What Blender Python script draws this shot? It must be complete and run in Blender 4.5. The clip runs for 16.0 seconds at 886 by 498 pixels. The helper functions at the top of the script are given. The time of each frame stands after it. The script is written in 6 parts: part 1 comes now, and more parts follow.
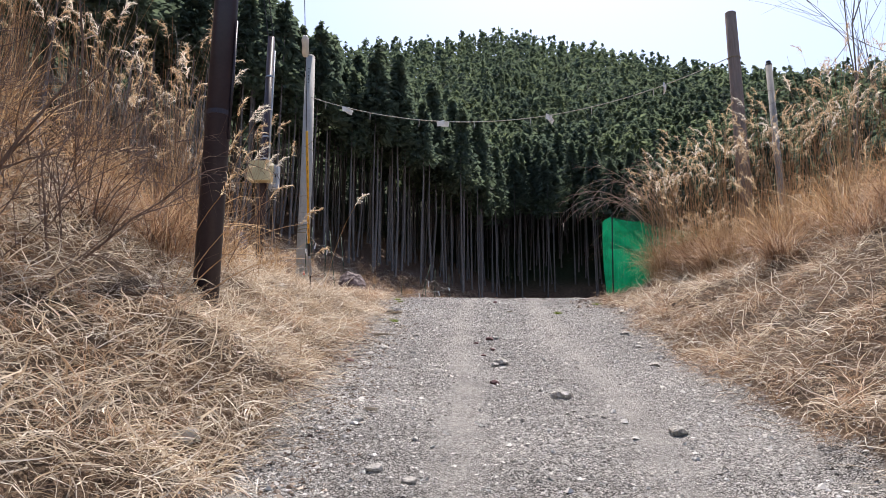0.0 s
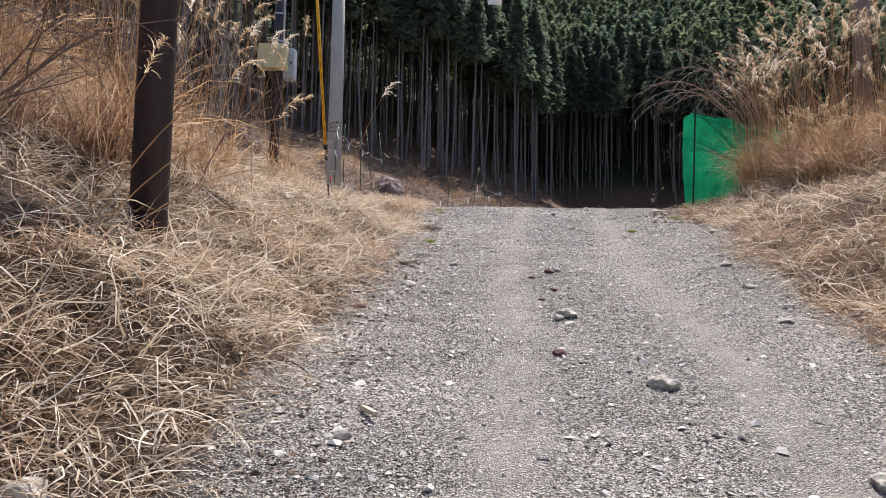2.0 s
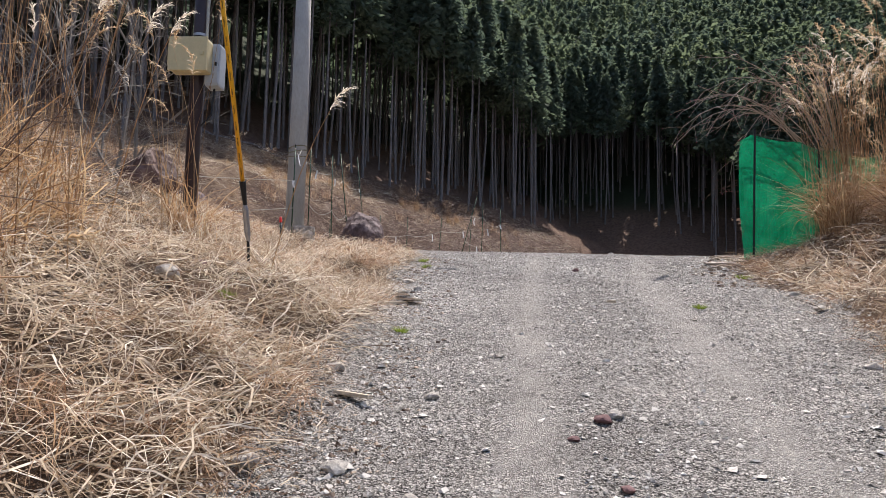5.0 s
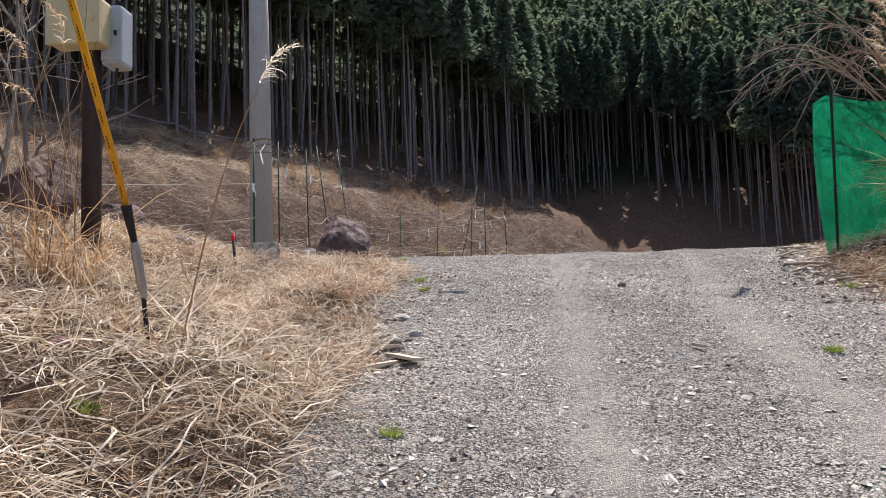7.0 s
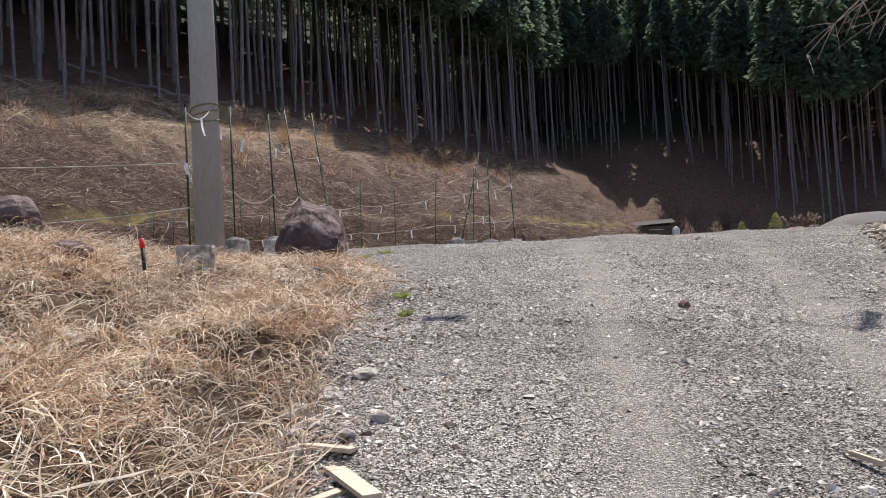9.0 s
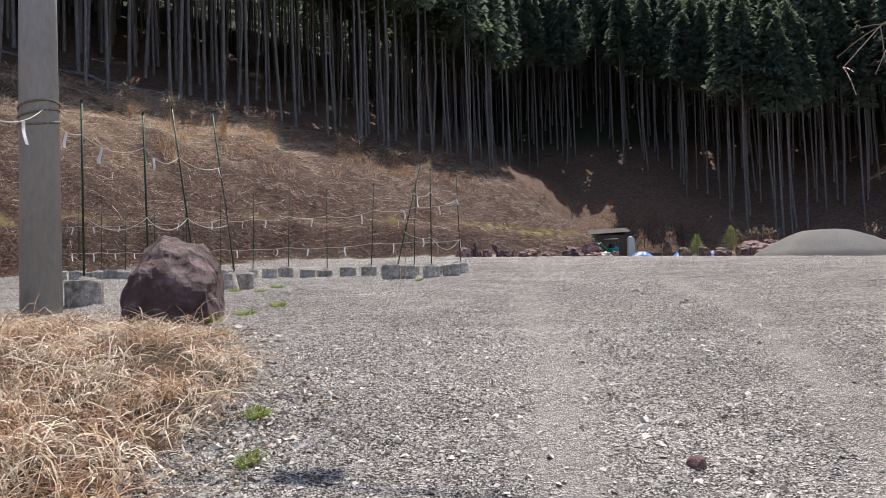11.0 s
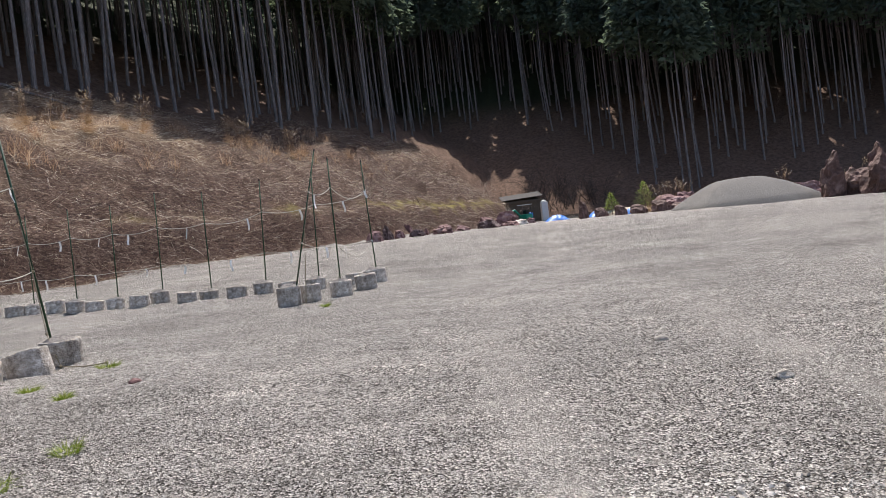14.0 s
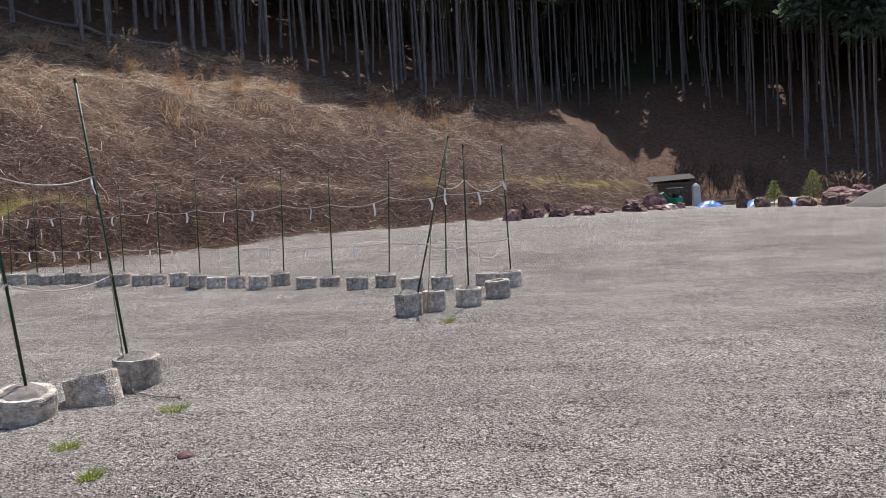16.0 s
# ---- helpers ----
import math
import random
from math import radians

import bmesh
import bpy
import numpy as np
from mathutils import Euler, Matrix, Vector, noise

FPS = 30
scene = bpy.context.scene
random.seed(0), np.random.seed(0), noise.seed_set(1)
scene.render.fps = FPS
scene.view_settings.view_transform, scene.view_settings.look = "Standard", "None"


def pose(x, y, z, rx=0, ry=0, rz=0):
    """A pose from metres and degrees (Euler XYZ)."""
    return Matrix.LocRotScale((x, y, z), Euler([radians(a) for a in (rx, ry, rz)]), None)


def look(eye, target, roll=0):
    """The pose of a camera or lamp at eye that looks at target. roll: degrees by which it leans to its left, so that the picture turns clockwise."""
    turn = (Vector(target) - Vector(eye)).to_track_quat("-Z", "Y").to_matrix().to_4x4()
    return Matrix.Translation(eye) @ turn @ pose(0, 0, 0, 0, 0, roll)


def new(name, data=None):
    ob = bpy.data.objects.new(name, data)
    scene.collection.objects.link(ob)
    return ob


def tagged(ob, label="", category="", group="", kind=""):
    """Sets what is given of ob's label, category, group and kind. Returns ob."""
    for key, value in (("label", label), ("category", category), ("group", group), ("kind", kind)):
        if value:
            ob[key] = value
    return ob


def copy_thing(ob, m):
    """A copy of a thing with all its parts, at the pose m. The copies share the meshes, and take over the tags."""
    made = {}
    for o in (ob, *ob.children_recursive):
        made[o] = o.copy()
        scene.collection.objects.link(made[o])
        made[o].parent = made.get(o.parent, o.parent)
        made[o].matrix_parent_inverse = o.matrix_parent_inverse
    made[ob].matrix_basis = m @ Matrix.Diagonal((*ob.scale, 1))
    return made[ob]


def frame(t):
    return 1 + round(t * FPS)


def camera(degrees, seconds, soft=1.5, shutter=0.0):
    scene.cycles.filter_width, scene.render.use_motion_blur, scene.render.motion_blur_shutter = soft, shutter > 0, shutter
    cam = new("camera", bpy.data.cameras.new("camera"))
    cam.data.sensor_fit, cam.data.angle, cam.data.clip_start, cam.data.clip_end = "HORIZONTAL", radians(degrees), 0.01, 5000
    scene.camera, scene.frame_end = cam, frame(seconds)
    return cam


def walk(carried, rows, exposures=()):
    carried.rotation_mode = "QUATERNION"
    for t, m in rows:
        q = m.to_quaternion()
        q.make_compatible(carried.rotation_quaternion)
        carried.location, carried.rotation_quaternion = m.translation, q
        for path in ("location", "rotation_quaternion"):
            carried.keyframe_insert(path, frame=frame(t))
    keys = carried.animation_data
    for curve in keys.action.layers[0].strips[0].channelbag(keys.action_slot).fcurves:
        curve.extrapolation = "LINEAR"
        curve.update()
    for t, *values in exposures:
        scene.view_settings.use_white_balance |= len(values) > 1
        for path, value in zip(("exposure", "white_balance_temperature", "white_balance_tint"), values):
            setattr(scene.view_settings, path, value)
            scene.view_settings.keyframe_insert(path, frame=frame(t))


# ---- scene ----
cam = camera(60.9, 16.0, soft=0.45)
PATH = [
    (0, (0.078, 0.273, 1.639), (0.067, 2.227, 2.068), 0.2),
    (0.5, (0.106, 0.838, 1.788), (0.099, 2.798, 2.185), -0.2),
    (1, (0.17, 1.391, 1.905), (0.168, 3.362, 2.246), 0.2),
    (1.5, (0.174, 1.985, 2.058), (0.013, 3.962, 2.314), 0.5),
    (2, (0.126, 2.524, 2.185), (-0.021, 4.512, 2.349), 1.2),
    (2.5, (0.179, 3.083, 2.379), (-0.036, 5.064, 2.55), -1.4),
    (3, (0.106, 3.58, 2.525), (-0.106, 5.561, 2.7), 0.3),
    (3.5, (0.134, 4.141, 2.673), (-0.091, 6.113, 2.92), -1.6),
    (4, (0.046, 4.724, 2.776), (-0.192, 6.688, 3.068), -0.6),
    (4.5, (0.072, 5.274, 2.878), (-0.058, 7.261, 3.061), 0.4),
    (5, (0.028, 5.835, 3.069), (-0.112, 7.818, 3.288), 1.3),
    (5.2, (-0.023, 6.041, 3.166), (-0.164, 8.019, 3.423), 1.9),
    (7.3, (-0.257, 8.523, 3.773), (-0.388, 10.511, 3.944), -2.1),
    (7.5, (-0.297, 8.748, 3.851), (-0.432, 10.736, 4.023), -1.9),
    (8, (-0.248, 9.292, 3.933), (-0.373, 11.284, 4.062), -1.6),
    (8.5, (-0.217, 9.848, 4.058), (-0.356, 11.84, 4.161), -1.9),
    (9, (-0.192, 10.386, 4.207), (-0.341, 12.38, 4.276), -3.0),
    (9.5, (-0.166, 10.941, 4.331), (-0.343, 12.933, 4.336), -2.7),
    (10, (-0.151, 11.472, 4.478), (-0.202, 13.471, 4.458), -2.4),
    (10.2, (-0.102, 11.673, 4.536), (-0.12, 13.672, 4.572), -1.0),
    (12.3, (0.098, 13.705, 5.034), (0.134, 15.703, 5.115), -5.4),
    (12.5, (0.085, 13.883, 5.051), (0.173, 15.876, 5.204), -5.6),
    (13, (0.002, 14.391, 5.146), (0.082, 16.381, 5.328), -6.4),
    (13.5, (-0.01, 14.873, 5.255), (0.247, 16.856, 5.3), -6.6),
    (14, (0.041, 15.328, 5.345), (0.245, 17.317, 5.31), -7.0),
    (14.5, (0.055, 15.803, 5.46), (0.211, 17.794, 5.347), -7.1),
    (15, (0.128, 16.18, 5.576), (0.184, 18.174, 5.445), -6.2),
    (15.5, (0.095, 16.535, 5.718), (-0.096, 18.525, 5.643), -4.6),
    (16, (0.096, 16.88, 5.793), (-0.064, 18.872, 5.707), -3.2),
]
walk(cam, [(t, look(eye, target, roll)) for t, eye, target, roll in PATH],
     [(0, 0.66, 6500, 14.5), (3.5, 0.58, 6500, 14.5), (7.5, 0.58, 6500, 14.5), (10, 0.48, 6500, 14.5), (12.5, 0.88, 6500, 12), (13, 0.96, 6500, 12), (14, 0.6, 6500, 13), (15, 0.42, 6500, 13.7), (16, 0.4, 6500, 14.5)])


# ---------- light ----------
SUN_AZ, SUN_EL = 12.5, 62.0          # degrees clockwise from +y, degrees above the horizon
_a, _e = radians(SUN_AZ), radians(SUN_EL)
SUN_WAY = Vector((math.sin(_a) * math.cos(_e), math.cos(_a) * math.cos(_e), math.sin(_e)))
sun = new("sun", bpy.data.lights.new("sun", "SUN"))
sun.data.energy, sun.data.angle, sun.data.color = 5.0, radians(0.53), (1.0, 0.95, 0.88)
sun.matrix_world = look(SUN_WAY * 200, (0, 0, 0))
world = bpy.data.worlds.new("sky")
scene.world = world
world.use_nodes = True
_n = world.node_tree.nodes
_sky = _n.new("ShaderNodeTexSky")
_sky.sky_type, _sky.sun_disc = "NISHITA", False
_sky.sun_elevation, _sky.sun_rotation = _e, _a
_sky.dust_density, _sky.air_density, _sky.altitude = 2.0, 1.0, 300
_bg = _n["Background"]
_bg.inputs["Strength"].default_value = 0.15
world.node_tree.links.new(_sky.outputs[0], _bg.inputs["Color"])


# ---------- materials ----------
class Nodes:
    """A small builder for one principled material."""

    def __init__(self, name, rough=0.8, metal=0.0, spec=0.3):
        self.mat = bpy.data.materials.new(name)
        self.mat.use_nodes = True
        self.tree = self.mat.node_tree
        self.bsdf = self.tree.nodes["Principled BSDF"]
        self.bsdf.inputs["Roughness"].default_value = rough
        self.bsdf.inputs["Metallic"].default_value = metal
        self.bsdf.inputs["Specular IOR Level"].default_value = spec
        self.co = self.add("ShaderNodeTexCoord").outputs["Object"]

    def add(self, kind, **props):
        n = self.tree.nodes.new(kind)
        for k, v in props.items():
            setattr(n, k, v)
        return n

    def link(self, a, b):
        self.tree.links.new(a, b)

    def scaled(self, sx, sy, sz, co=None):
        m = self.add("ShaderNodeMapping")
        m.inputs["Scale"].default_value = (sx, sy, sz)
        self.link(co or self.co, m.inputs["Vector"])
        return m.outputs[0]

    def noise(self, scale, detail=4, rough=0.6, co=None, warp=0.0):
        n = self.add("ShaderNodeTexNoise")
        n.inputs["Scale"].default_value, n.inputs["Detail"].default_value = scale, detail
        n.inputs["Roughness"].default_value, n.inputs["Distortion"].default_value = rough, warp
        self.link(co or self.co, n.inputs["Vector"])
        return n.outputs["Fac"]

    def voronoi(self, scale, feature="F1", out="Distance", co=None, rnd=1.0):
        n = self.add("ShaderNodeTexVoronoi", feature=feature)
        n.inputs["Scale"].default_value = scale
        n.inputs["Randomness"].default_value = rnd
        self.link(co or self.co, n.inputs["Vector"])
        return n.outputs[out]

    def ramp(self, fac, *stops):
        n = self.add("ShaderNodeValToRGB")
        el = n.color_ramp.elements
        while len(el) < len(stops):
            el.new(0.5)
        for e, (p, c) in zip(el, stops):
            e.position = p
            e.color = (*c, 1) if isinstance(c, tuple) else (c, c, c, 1)
        self.link(fac, n.inputs[0])
        return n.outputs[0]

    def mix(self, fac, a, b, mode="MIX"):
        n = self.add("ShaderNodeMix", data_type="RGBA", blend_type=mode)
        for sock, v in ((n.inputs[0], fac), (n.inputs[6], a), (n.inputs[7], b)):
            if isinstance(v, (int, float)):
                sock.default_value = v
            elif isinstance(v, tuple):
                sock.default_value = (*v, 1)
            else:
                self.link(v, sock)
        return n.outputs[2]

    def math(self, op, a, b=0.0):
        n = self.add("ShaderNodeMath", operation=op)
        for sock, v in zip(n.inputs, (a, b)):
            if isinstance(v, (int, float)):
                sock.default_value = v
            else:
                self.link(v, sock)
        return n.outputs[0]

    def attr(self, name):
        return self.add("ShaderNodeAttribute", attribute_name=name).outputs["Fac"]

    def island(self):
        return self.add("ShaderNodeNewGeometry").outputs["Random Per Island"]

    def random(self):
        return self.add("ShaderNodeObjectInfo").outputs["Random"]

    def done(self, color, bump=None, strength=0.4, dist=0.02, rough=None):
        if isinstance(color, tuple):
            self.bsdf.inputs["Base Color"].default_value = (*color, 1)
        else:
            self.link(color, self.bsdf.inputs["Base Color"])
        if bump is not None:
            b = self.add("ShaderNodeBump")
            b.inputs["Strength"].default_value, b.inputs["Distance"].default_value = strength, dist
            self.link(bump, b.inputs["Height"])
            self.link(b.outputs[0], self.bsdf.inputs["Normal"])
        if rough is not None:
            self.link(rough, self.bsdf.inputs["Roughness"])
        return self.mat


def plain(name, color, rough=0.6, metal=0.0, vary=0.25, scale=8.0, bump=0.15, grain=(1, 1, 1), tint=None):
    """Paint, wood, stone or metal: one colour with patches, grain and fine relief."""
    n = Nodes(name, rough, metal)
    co = n.scaled(*grain)
    dark = tuple(c * (1 - vary) for c in color)
    light = tint or tuple(min(1.0, c * (1 + vary)) for c in color)
    fac = n.math("MULTIPLY_ADD", n.noise(scale, 5, 0.65, co), 0.6)
    fac.node.inputs[2].default_value = 0.0
    fac = n.math("ADD", fac, n.math("MULTIPLY", n.noise(scale * 7, 3, 0.6, co), 0.4))
    col = n.ramp(fac, (0.3, dark), (0.5, color), (0.7, light))
    return n.done(col, n.noise(scale * 5, 4, 0.6, co), bump, 0.02)


def ground_material():
    n = Nodes("ground", 0.92, spec=0.15)
    gravel, track, hill, moss = n.attr("gravel"), n.attr("track"), n.attr("hill"), n.attr("moss")
    # gravel: crushed grey stone at three sizes, dusty in the wheel tracks
    big = n.voronoi(16, out="Color")
    mid = n.voronoi(115, out="Color")
    fine = n.voronoi(250, out="Color")
    sep = [n.add("ShaderNodeSeparateColor") for _ in range(3)]
    for s, c in zip(sep, (big, mid, fine)):
        n.link(c, s.inputs[0])
    tone = n.math("ADD", n.math("MULTIPLY", sep[1].outputs[0], 0.7), n.math("MULTIPLY", sep[2].outputs[1], 0.3))
    stone = n.ramp(tone, (0.22, (0.04, 0.035, 0.03)), (0.41, (0.185, 0.169, 0.15)), (0.59, (0.39, 0.362, 0.325)), (0.77, (0.74, 0.7, 0.64)))
    light = n.ramp(sep[0].outputs[2], (0.86, 0.0), (0.9, 1.0))
    stone = n.mix(n.math("MULTIPLY", light, 0.3), stone, (0.5, 0.465, 0.415))
    patch = n.ramp(n.noise(0.55, 5, 0.6), (0.35, 0.78), (0.65, 1.12))
    stone = n.mix(1.0, stone, patch, "MULTIPLY")
    # pebbly grain and raked streaks that still show from afar
    stone = n.mix(1.0, stone, n.ramp(n.noise(26, 8, 0.85), (0.38, 0.66), (0.5, 1.0), (0.62, 1.3)), "MULTIPLY")
    stone = n.mix(1.0, stone, n.ramp(n.noise(2.6, 6, 0.75, n.scaled(0.35, 1.6, 1)), (0.36, 0.82), (0.64, 1.14)), "MULTIPLY")
    dust = n.mix(n.noise(60, 3, 0.7), (0.38, 0.35, 0.31), (0.58, 0.54, 0.485))
    stone = n.mix(n.math("MULTIPLY", track, n.ramp(n.noise(2.2, 5, 0.7), (0.32, 0.25), (0.62, 0.75))), stone, dust)
    # soil under dry grass
    fibre = n.noise(30, 5, 0.7, n.scaled(1, 0.35, 1), 1.5)
    soil = n.ramp(fibre, (0.3, (0.04, 0.028, 0.022)), (0.5, (0.12, 0.085, 0.06)), (0.68, (0.3, 0.235, 0.165)))
    soil = n.mix(n.ramp(n.noise(0.9, 4, 0.6), (0.4, 0.0), (0.62, 0.75)), soil, (0.2, 0.12, 0.07))
    # far bank: reddish brown bracken litter with pale straw on the brow
    streak = n.noise(5.5, 8, 0.8, n.scaled(1, 1, 2.0), 1.0)
    fern = n.ramp(streak, (0.36, (0.03, 0.017, 0.014)), (0.52, (0.11, 0.064, 0.048)), (0.68, (0.34, 0.25, 0.185)))
    straw = n.ramp(streak, (0.35, (0.14, 0.085, 0.055)), (0.54, (0.35, 0.255, 0.175)), (0.7, (0.56, 0.47, 0.35)))
    fern = n.mix(n.math("MULTIPLY", n.attr("brow"), n.ramp(n.noise(0.5, 5, 0.65), (0.36, 0.0), (0.56, 1.0))), fern, straw)
    fern = n.mix(n.math("MULTIPLY", moss, n.ramp(n.noise(1.4, 5, 0.7), (0.36, 0.0), (0.6, 1.0))), fern, (0.26, 0.22, 0.06))
    litter = n.ramp(n.noise(3.0, 6, 0.75), (0.3, (0.075, 0.046, 0.034)), (0.7, (0.23, 0.148, 0.105)))
    fern = n.mix(n.attr("wood"), fern, litter)
    # floor far inside the wood: shade under the crowns put in as dark green
    fern = n.mix(n.attr("deep_shade"), fern, n.mix(n.noise(2.0, 5, 0.7), (0.02, 0.026, 0.016), (0.06, 0.075, 0.04)))
    earth = n.mix(hill, soil, fern)
    edge = n.ramp(n.math("ADD", gravel, n.math("MULTIPLY", n.math("SUBTRACT", n.noise(4, 6, 0.75), 0.5), 0.9)), (0.42, 0.0), (0.58, 1.0))
    col = n.mix(edge, earth, stone)
    relief = n.math("ADD", n.math("MULTIPLY", n.voronoi(115), 0.8), n.math("MULTIPLY", n.voronoi(250), 0.3))
    relief = n.math("ADD", relief, n.math("MULTIPLY", n.noise(12, 5, 0.7), 0.5))
    return n.done(col, relief, 1.0, 0.035)


M_GROUND = ground_material()


# ---------- terrain ----------
def lattice(x, y, seed):
    """Smooth value noise in 0..1 on arrays."""
    xi, yi = np.floor(x).astype(np.int64), np.floor(y).astype(np.int64)
    fx, fy = x - xi, y - yi
    fx, fy = fx * fx * (3 - 2 * fx), fy * fy * (3 - 2 * fy)

    def h(a, b):
        v = (a * 374761393 + b * 668265263 + seed * 1442695041) & 0x7FFFFFFF
        v = ((v ^ (v >> 13)) * 1274126177) & 0x7FFFFFFF
        return ((v ^ (v >> 16)) & 0xFFFF) / 65535.0

    return (h(xi, yi) * (1 - fx) + h(xi + 1, yi) * fx) * (1 - fy) + (h(xi, yi + 1) * (1 - fx) + h(xi + 1, yi + 1) * fx) * fy


def rough(x, y, size, seed, octaves=3):
    """Fractal noise round zero."""
    out, amp = 0.0, 1.0
    for k in range(octaves):
        out = out + amp * (lattice(x / size * 2 ** k, y / size * 2 ** k, seed + k) - 0.5)
        amp *= 0.5
    return out


def step(a, b, v):
    t = np.clip((v - a) / (b - a), 0, 1)
    return t * t * (3 - 2 * t)


ROAD_Y = (-60, -8, 0, 6.9, 10, 12.2, 14, 16, 17.3, 18.7, 20, 25, 30, 45, 52, 60, 75, 85, 400)
ROAD_Z = (-14, -1.9, 0.06, 1.79, 2.55, 3.07, 3.5, 3.94, 4.22, 4.45, 4.58, 4.65, 4.71, 5.28, 5.45, 5.6, 5.83, 6.0, 6.6)
LEFT_Y, LEFT_X = (-10, 4, 7, 10.4, 13.0, 14.2, 15.2, 16.9, 17.6, 18.4, 18.9), (-1.2, -1.05, -1.0, -0.98, -0.98, -1.15, -1.2, -1.1, -1.35, -2.0, -3.6)
RIGHT_Y, RIGHT_X = (-10, 4, 7.4, 10.9, 12.5, 15, 17, 19), (2.4, 2.45, 2.55, 2.75, 3.0, 3.3, 3.6, 4.6)
LEFT_KY, LEFT_K = (-10, 4, 8, 10.5, 13, 15.5, 17.5, 19), (0.7, 0.7, 0.65, 0.45, 0.36, 0.24, 0.12, 0.0)
RIGHT_KY, RIGHT_K = (-10, 4, 8, 12, 17, 18.2, 19.6), (0.55, 0.55, 0.52, 0.45, 0.42, 0.3, 0.0)
FOOT, ALONG, UPHILL = (-11.8, 34.0), (0.539, 0.842), (-0.842, 0.539)


def hill_u(x, y):
    """Distance up the bank behind the yard, from its foot."""
    along = (x - FOOT[0]) * ALONG[0] + (y - FOOT[1]) * ALONG[1]
    u = (x - FOOT[0]) * UPHILL[0] + (y - FOOT[1]) * UPHILL[1]
    return u - 5.5 * step(42, 49, along) * (1 - step(4, 16, u))


def hill_v(x, y):
    """Distance behind the far edge of the yard."""
    return y - (80 - 0.25 * (x - 12))


def smooth_road(y):
    return sum(np.interp(y + d, ROAD_Y, ROAD_Z) for d in (-0.9, -0.45, 0, 0.45, 0.9)) / 5


def terrain(x, y, fine=True):
    """Height and surface masks of the ground at arrays x, y."""
    x, y = np.asarray(x, float), np.asarray(y, float)
    # the yard falls gently from the bank to its open side
    z = smooth_road(y) - 0.025 * (np.clip(x, -12, 40) - 2) * step(28, 48, y)
    left = np.interp(y, LEFT_Y, LEFT_X) - x
    right = x - np.interp(y, RIGHT_Y, RIGHT_X)
    kl, kr = np.interp(y, LEFT_KY, LEFT_K), np.interp(y, RIGHT_KY, RIGHT_K)
    el, er = np.clip(left, 0, None), np.clip(right, 0, None)
    rise = kl * (el - 0.25 * (1 - np.exp(-el / 0.25))) * 1.08
    rise = np.where(el > 5, kl * (4.9 + 0.25 * (el - 5)), rise)
    rise_r = kr * (er - 0.2 * (1 - np.exp(-er / 0.2))) * 1.05
    rise_r = np.where(er > 5, kr * (5.0 + 0.25 * (er - 5)), rise_r)
    bank = np.clip(np.maximum(kl * 8 * (el > 0), kr * 8 * (er > 0)), 0, 1)
    z = z + rise + rise_r
    gravel = 1 - np.clip(np.maximum(step(-0.1, 0.85, el + 0.2 * (el > 0)) * step(0.01, 0.12, kl), step(-0.1, 0.85, er + 0.2 * (er > 0)) * step(0.01, 0.12, kr)), 0, 1)
    u, v = hill_u(x, y), hill_v(x, y)
    away = step(10, 24, y) + step(8, 30, -x)
    away = np.clip(away, 0, 1)
    wob = rough(x, y, 9, 5) * 1.2
    uu = u + wob
    bank_z = np.interp(uu, (-1, 0, 0.9, 1.6, 7.5, 17, 62, 230, 300, 500), (0, 0, 1.55, 1.75, 5.9, 10.3, 36, 139, 146, 116))
    back_z = np.interp(v + wob, (-1, 0, 3, 60, 230, 300, 500), (0, 0, 0.8, 33, 144, 151, 118)) * (1 - 0.21 * step(15, 130, x))
    hz = np.maximum(bank_z, back_z) * away
    # valley sides close the place behind and to the right of the path
    side = np.clip(np.maximum(x - 45, -x - 55 - 0 * y), 0, None) * 0.5 * step(-80, 40, y)
    hz = np.maximum(hz, side)
    z = z + hz + rough(x, y, 40, 9) * 6 * step(15, 60, hz)
    hill = step(-0.7, 0.1, uu) * away
    hill = np.maximum(hill, step(0.0, 1.5, v)) 
    hill = np.maximum(hill, step(0.2, 2, side))
    spoil = step(0.0, 0.9, x - (2.5 + 0.42 * np.clip(y - 16, 0, 9))) * step(14.2, 15.4, y) * (1 - step(19, 21, y))
    gravel = gravel * (1 - hill) * (1 - 0.75 * spoil)
    if fine:
        z = z + rough(x, y, 1.3, 21) * (0.28 * bank * (1 - gravel) + 0.05 * gravel + 0.5 * hill)
        z = z + rough(x, y, 0.35, 31) * (0.10 * bank * (1 - gravel) + 0.03 * gravel)
        # low windrows raked across the yard
        yard = step(18.5, 21, y) * (1 - step(30, 40, y)) * gravel
        z = z + (rough(x / 2.6, y / 0.6, 1.0, 51) * 0.10 * step(-0.1, 0.35, rough(x, y, 4, 57)) + rough(x / 1.2, y / 0.22, 1.0, 55) * 0.02) * yard
    sa = (x - FOOT[0]) * ALONG[0] + (y - FOOT[1]) * ALONG[1]
    brow = step(4.0, 7.5, uu + rough(x, y, 3, 44) * 3) * (1 - step(12, 17, uu)) * (1 - 0.85 * step(14, 30, sa))
    moss = step(0.95, 1.3, uu) * (1 - step(1.7, 2.2, uu)) * step(-0.5, 0.1, rough(x, y, 6, 47))
    wood = np.maximum(step(13 - 5 * step(20, 32, sa), 17 - 5 * step(20, 32, sa), uu), step(0.5, 3, v))
    wheel = np.interp(y, (0, 9.5, 14, 19.4, 30, 60), (0.1, 0.2, 0.3, 0.7, 2.2, 9.0)) + rough(x, y, 5, 91) * 0.25
    gauge = np.interp(y, (0, 14, 18, 40), (1.3, 1.35, 1.6, 1.9))
